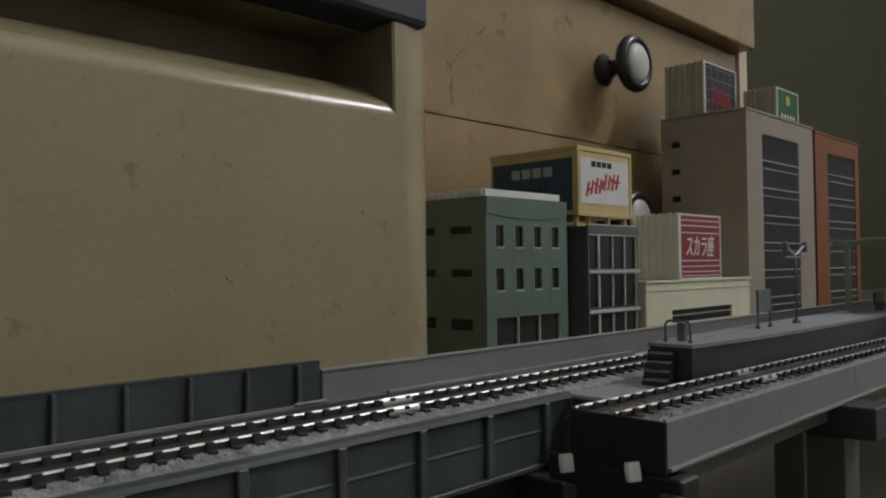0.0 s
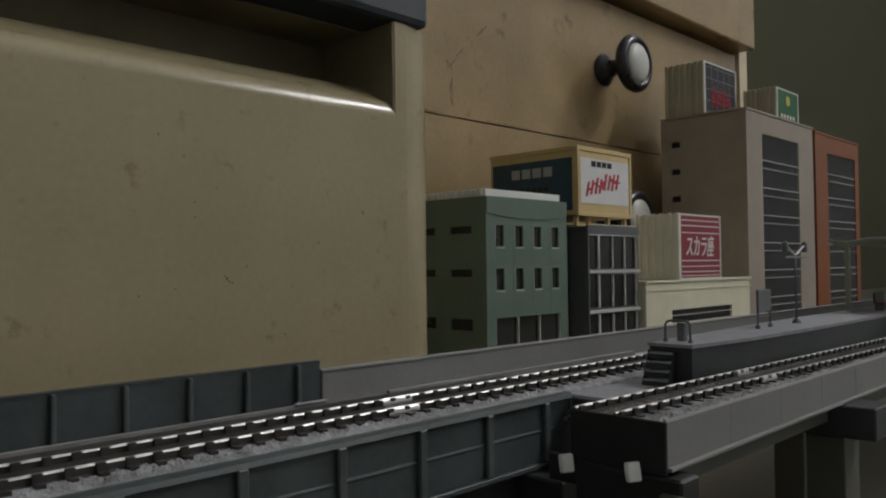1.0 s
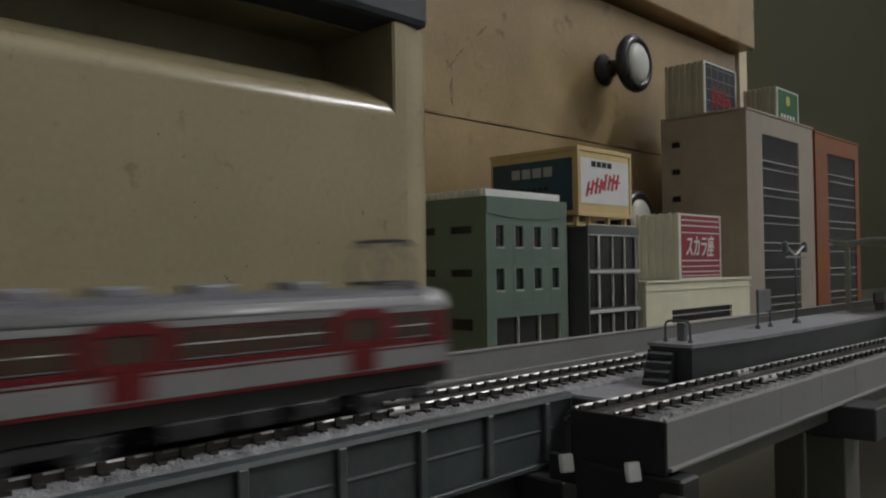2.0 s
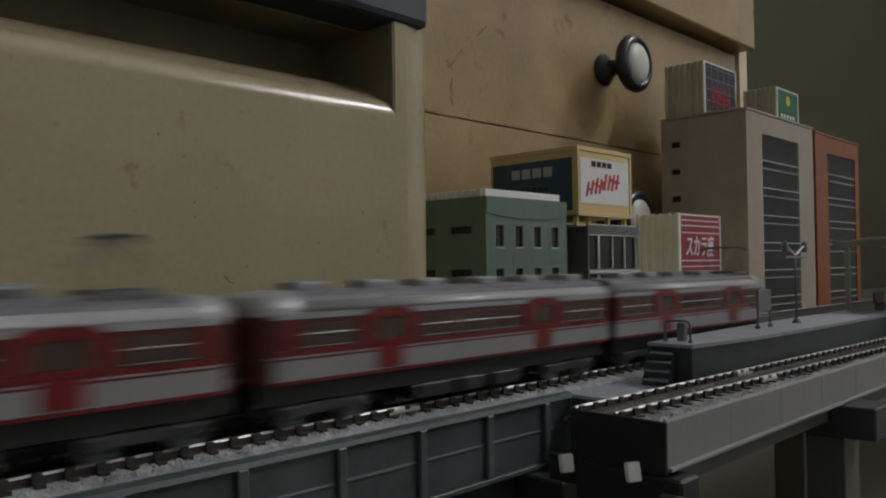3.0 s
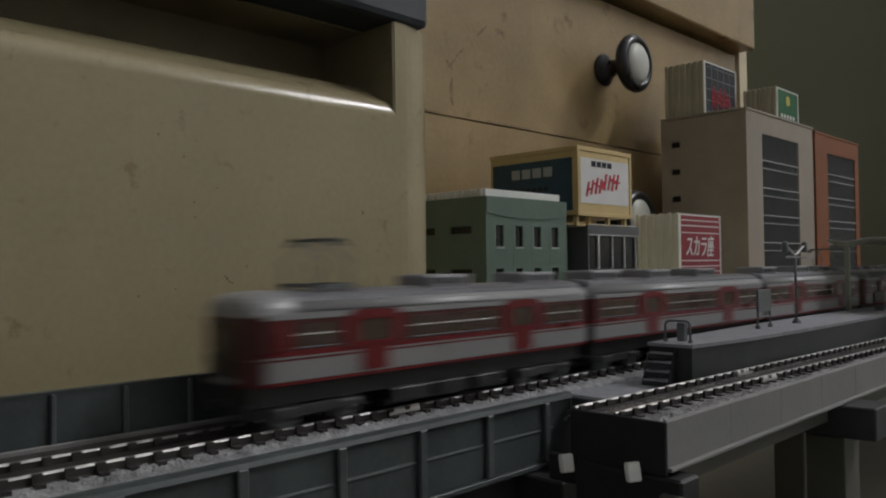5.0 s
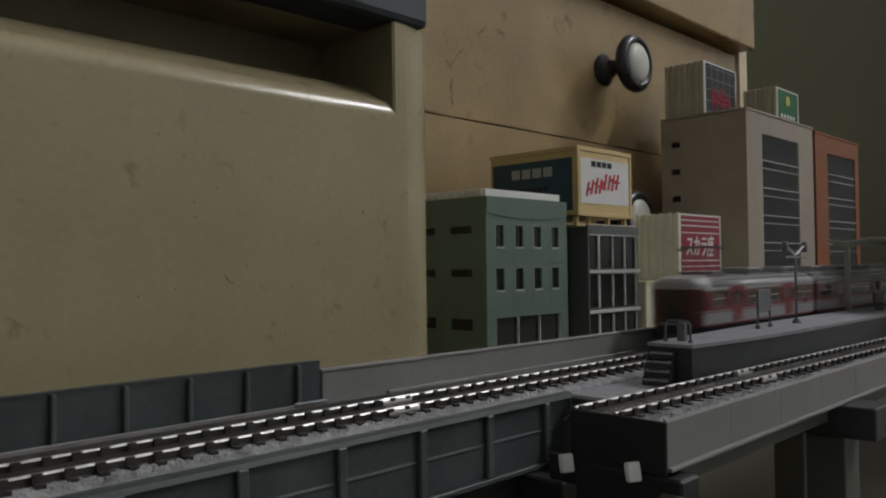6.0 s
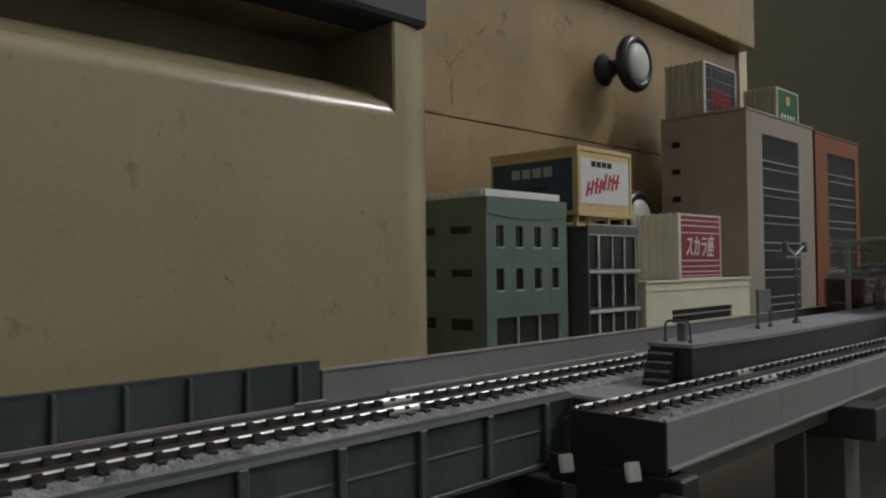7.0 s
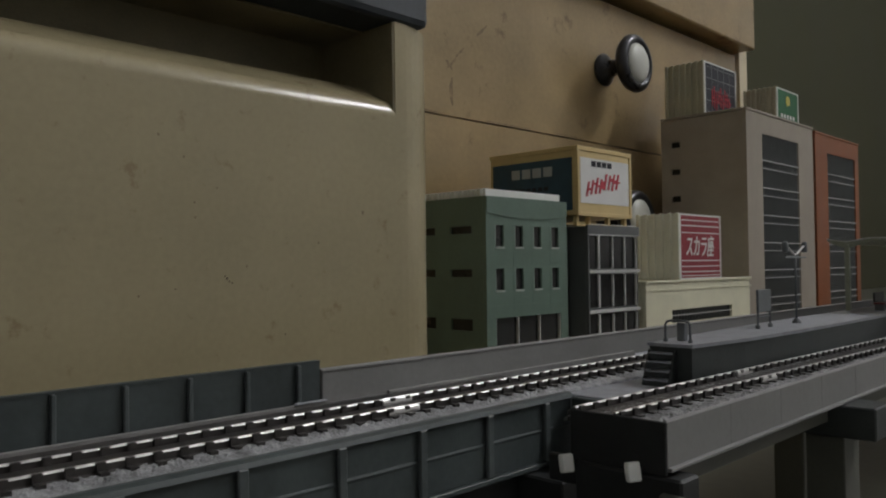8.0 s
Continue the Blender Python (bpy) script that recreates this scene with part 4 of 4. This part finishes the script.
    part("underframe", box(-h + 1, h - 1, -7.2, 7.2, 4.6, 8.15), M_UNDER, c)
    for x0, x1 in ((-16, -5), (-3, 5), (8, 17)):
        part("equipment_box", box(x0, x1, -8.2, 8.2, 1.6, 4.58, 0.3), M_UNDER, c)
    for k in (-1, 1):
        xb = k * (h - 15)
        bg = part("bogie", boxes([(xb - 10, xb + 10, -6.9, -5.7, 2.0, 4.2), (xb - 10, xb + 10, 5.7, 6.9, 2.0, 4.2), (xb - 3, xb + 3, -6, 6, 2.6, 4.5)], 0.3), M_BOGIE, c)
        for dx in (-7, 7):
            part("wheelset", lathe([(1.0, -6.2), (2.9, -6.2), (2.9, -4.2), (0.9, -4.1), (0.9, 4.1), (2.9, 4.2), (2.9, 6.2), (1.0, 6.2)], (xb + dx, 0, 2.92), "y", 18), M_STEEL, bg)
            part("axle_box", box(xb + dx - 1.6, xb + dx + 1.6, -7.9, -6.92, 1.7, 4.0, 0.3), M_BOGIE, bg)
    for k in (-1, 1):
        part("coupler", box(min(k * h, k * (h + 1.9)), max(k * h, k * (h + 1.9)), -1.5, 1.5, 4.4, 5.8, 0.2), M_UNDER, c)
        part("gangway", box(min(k * h, k * (h + (1.7 if not (front and k > 0 or rear and k < 0) else 0.4))), max(k * h, k * (h + (1.7 if not (front and k > 0 or rear and k < 0) else 0.4))), -3.4, 3.4, 8.3, 19.8, 0.2), M_UNDER, c)
    for k, on in ((1, front), (-1, rear)):
        if not on:
            continue
        arcs = [(h - 4.6 + 4.72 * math.cos(radians(a)), 4.6 + 4.72 * math.sin(radians(a))) for a in range(0, 66, 13)]
        plan = [(k * x, y) for x, y in arcs] + [(k * x, -y) for x, y in arcs[::-1]]
        nose = part("cab_front", prism(plan, 8.5, 20.2, "z"), M_CARDARK, c, "maroon cab end with rounded corners")
        for y0, y1 in ((-4.7, -1.9), (-1.6, 1.6), (1.9, 4.7)):
            part("cab_window", box(min(k * (h + 0.52), k * (h + 0.62)), max(k * (h + 0.52), k * (h + 0.62)), y0, y1, 14.4, 18.9), M_CARGLASS, nose)
        for y in (-3.6, 3.6):
            part("headlight", lathe([(0.1, k * (h + 0.5)), (1.0, k * (h + 0.5)), (1.0, k * (h + 0.9)), (0.1, k * (h + 1.0))], (0, y, 12.9), "x", 12), M_CARGLASS, nose)
        dome = bmesh.new()
        rings = []
        for q in range(7):
            t = math.pi / 2 * q / 6
            rx, ry, rz = h + 0.1 - 8.5 * (1 - math.cos(t)) ** 1.8 if q < 6 else h - 8.5, (HW + 0.1) * (1 - 0.02 * q), 20.72 + 3.9 * math.sin(t)
            ring = []
            for x, y in ((h - 8.5, -ry), *[(rx - (4.6 - 4.6 * math.cos(radians(a))) * (q < 6), math.copysign(ry - 4.6 + 4.6 * abs(math.sin(radians(a))), a)) for a in (-90, -60, -30, -1, 1, 30, 60, 90)], (h - 8.5, ry)):
                ring.append(dome.verts.new((k * max(x, h - 8.5) * MM, y * (0.35 + 0.65 * math.cos(t) ** 0.6 if q < 6 else 0.35) * MM, rz * MM)))
            rings.append(ring)
        for r0, r1 in zip(rings, rings[1:]):
            for q in range(len(r0)):
                dome.faces.new((r0[q], r0[(q + 1) % len(r0)], r1[(q + 1) % len(r0)], r1[q]))
        dome.faces.new(rings[0])
        bmesh.ops.remove_doubles(dome, verts=dome.verts[:], dist=1e-6)
        bmesh.ops.recalc_face_normals(dome, faces=dome.faces[:])
        part("cab_dome", dome, M_CORNICE, nose, "white domed cab roof end")
        part("cab_apron", box(min(k * (h + 0.52), k * (h + 0.7)), max(k * (h + 0.52), k * (h + 0.7)), -4.6, 4.6, 8.7, 9.4), M_CARWHITE, nose, "white line along the cab apron")
    zt = ZR + 2.4
    for x in ac[1]:
        if ac[0] == "unit":
            u = part("roof_unit", box(x - 6.7, x + 6.7, -5.0, 5.0, zt - 0.8, zt + 2.5, 0.6, 2), M_ACBOX, c, "grey roof cooling unit")
            part("grille", boxes([(x - 6 + i * 2, x - 5 + i * 2, -5.15, -4.98, zt + 0.5, zt + 1.8) for i in range(6)]), M_UNDER, u)
        else:
            part("roof_vent", box(x - 3.6, x + 3.6, -3.4, 3.4, zt - 0.4, zt + 1.7, 0.5, 2), M_ACBOX, c)
    if panto is not None:
        p = part("pantograph", boxes([(panto - 4.4, panto + 4.4, -6, -5.2, zt + 0.4, zt + 1.2), (panto - 4.4, panto + 4.4, 5.2, 6, zt + 0.4, zt + 1.2), (panto - 4.4, panto - 3.6, -5.1, 5.1, zt + 0.5, zt + 1.3), (panto + 3.6, panto + 4.4, -5.1, 5.1, zt + 0.5, zt + 1.3)]), M_STEEL, c)
        for s in (-1, 1):
            part("frame_arm", tube([(panto - 3.8, s * 4.2, zt + 1.2), (panto - 5.2, s * 3.9, zt + 5.2), (panto, s * 3.2, zt + 9.2)], 0.24, 6), M_STEEL, p)
            part("frame_arm", tube([(panto + 3.8, s * 4.2, zt + 1.2), (panto + 5.2, s * 3.9, zt + 5.2), (panto, s * 3.2, zt + 9.2)], 0.24, 6), M_STEEL, p)
        for dx in (-1.3, 1.3):
            part("collector", tube([(panto + dx, -8, zt + 8.4), (panto + dx, -6.2, zt + 9.6), (panto + dx, 6.2, zt + 9.6), (panto + dx, 8, zt + 8.4)], 0.36, 6), M_STEEL, p)
        part("insulator", boxes([(panto + a - 0.7, panto + a + 0.7, b - 0.7, b + 0.7, zt - 0.7, zt + 0.7) for a in (-3.8, 3.8) for b in (-4.6, 4.6)], 0.3), M_ACBOX, p)
    return c


CARS = []


def build_train():
    low = ("vent", [-38, -21.5, -6, 12.6, 28.6, 46])
    CARS.append((car("train_car", "white and maroon leading model train car with pantograph", 98.0, ("vent", [-34, -20, -4, 15]), 36.0, front=1), 49.0))
    CARS.append((car("train_car", "white and maroon model train car with low roof vents", 106.5, low, None, rear=1), 155.6))
    CARS.append((car("train_car", "white and maroon model train car with pantograph and roof units", 106.5, ("unit", [-40, -7, 16.5]), 36.0, front=1), 266.0))
    CARS.append((car("train_car", "white and maroon model train car with roof cooling units", 106.5, ("unit", [-41, -11.3, 19]), None), 376.4))
    CARS.append((car("train_car", "white and maroon tail model train car with pantograph", 98.0, ("unit", [35.2, 3.2]), -29.0, rear=1), 482.6))


build_train()


# ---- movement ----
SPEED = 160.6   # mm a second
FRONT0 = 40.5 - 1.5 * SPEED


def motions():
    for c, back in CARS:
        rows = []
        for i in range(17):
            t = i * 0.5
            rows.append((t, Matrix.Translation(w(FRONT0 + SPEED * t - back, YC, 0))))
        walk(c, rows)


motions()
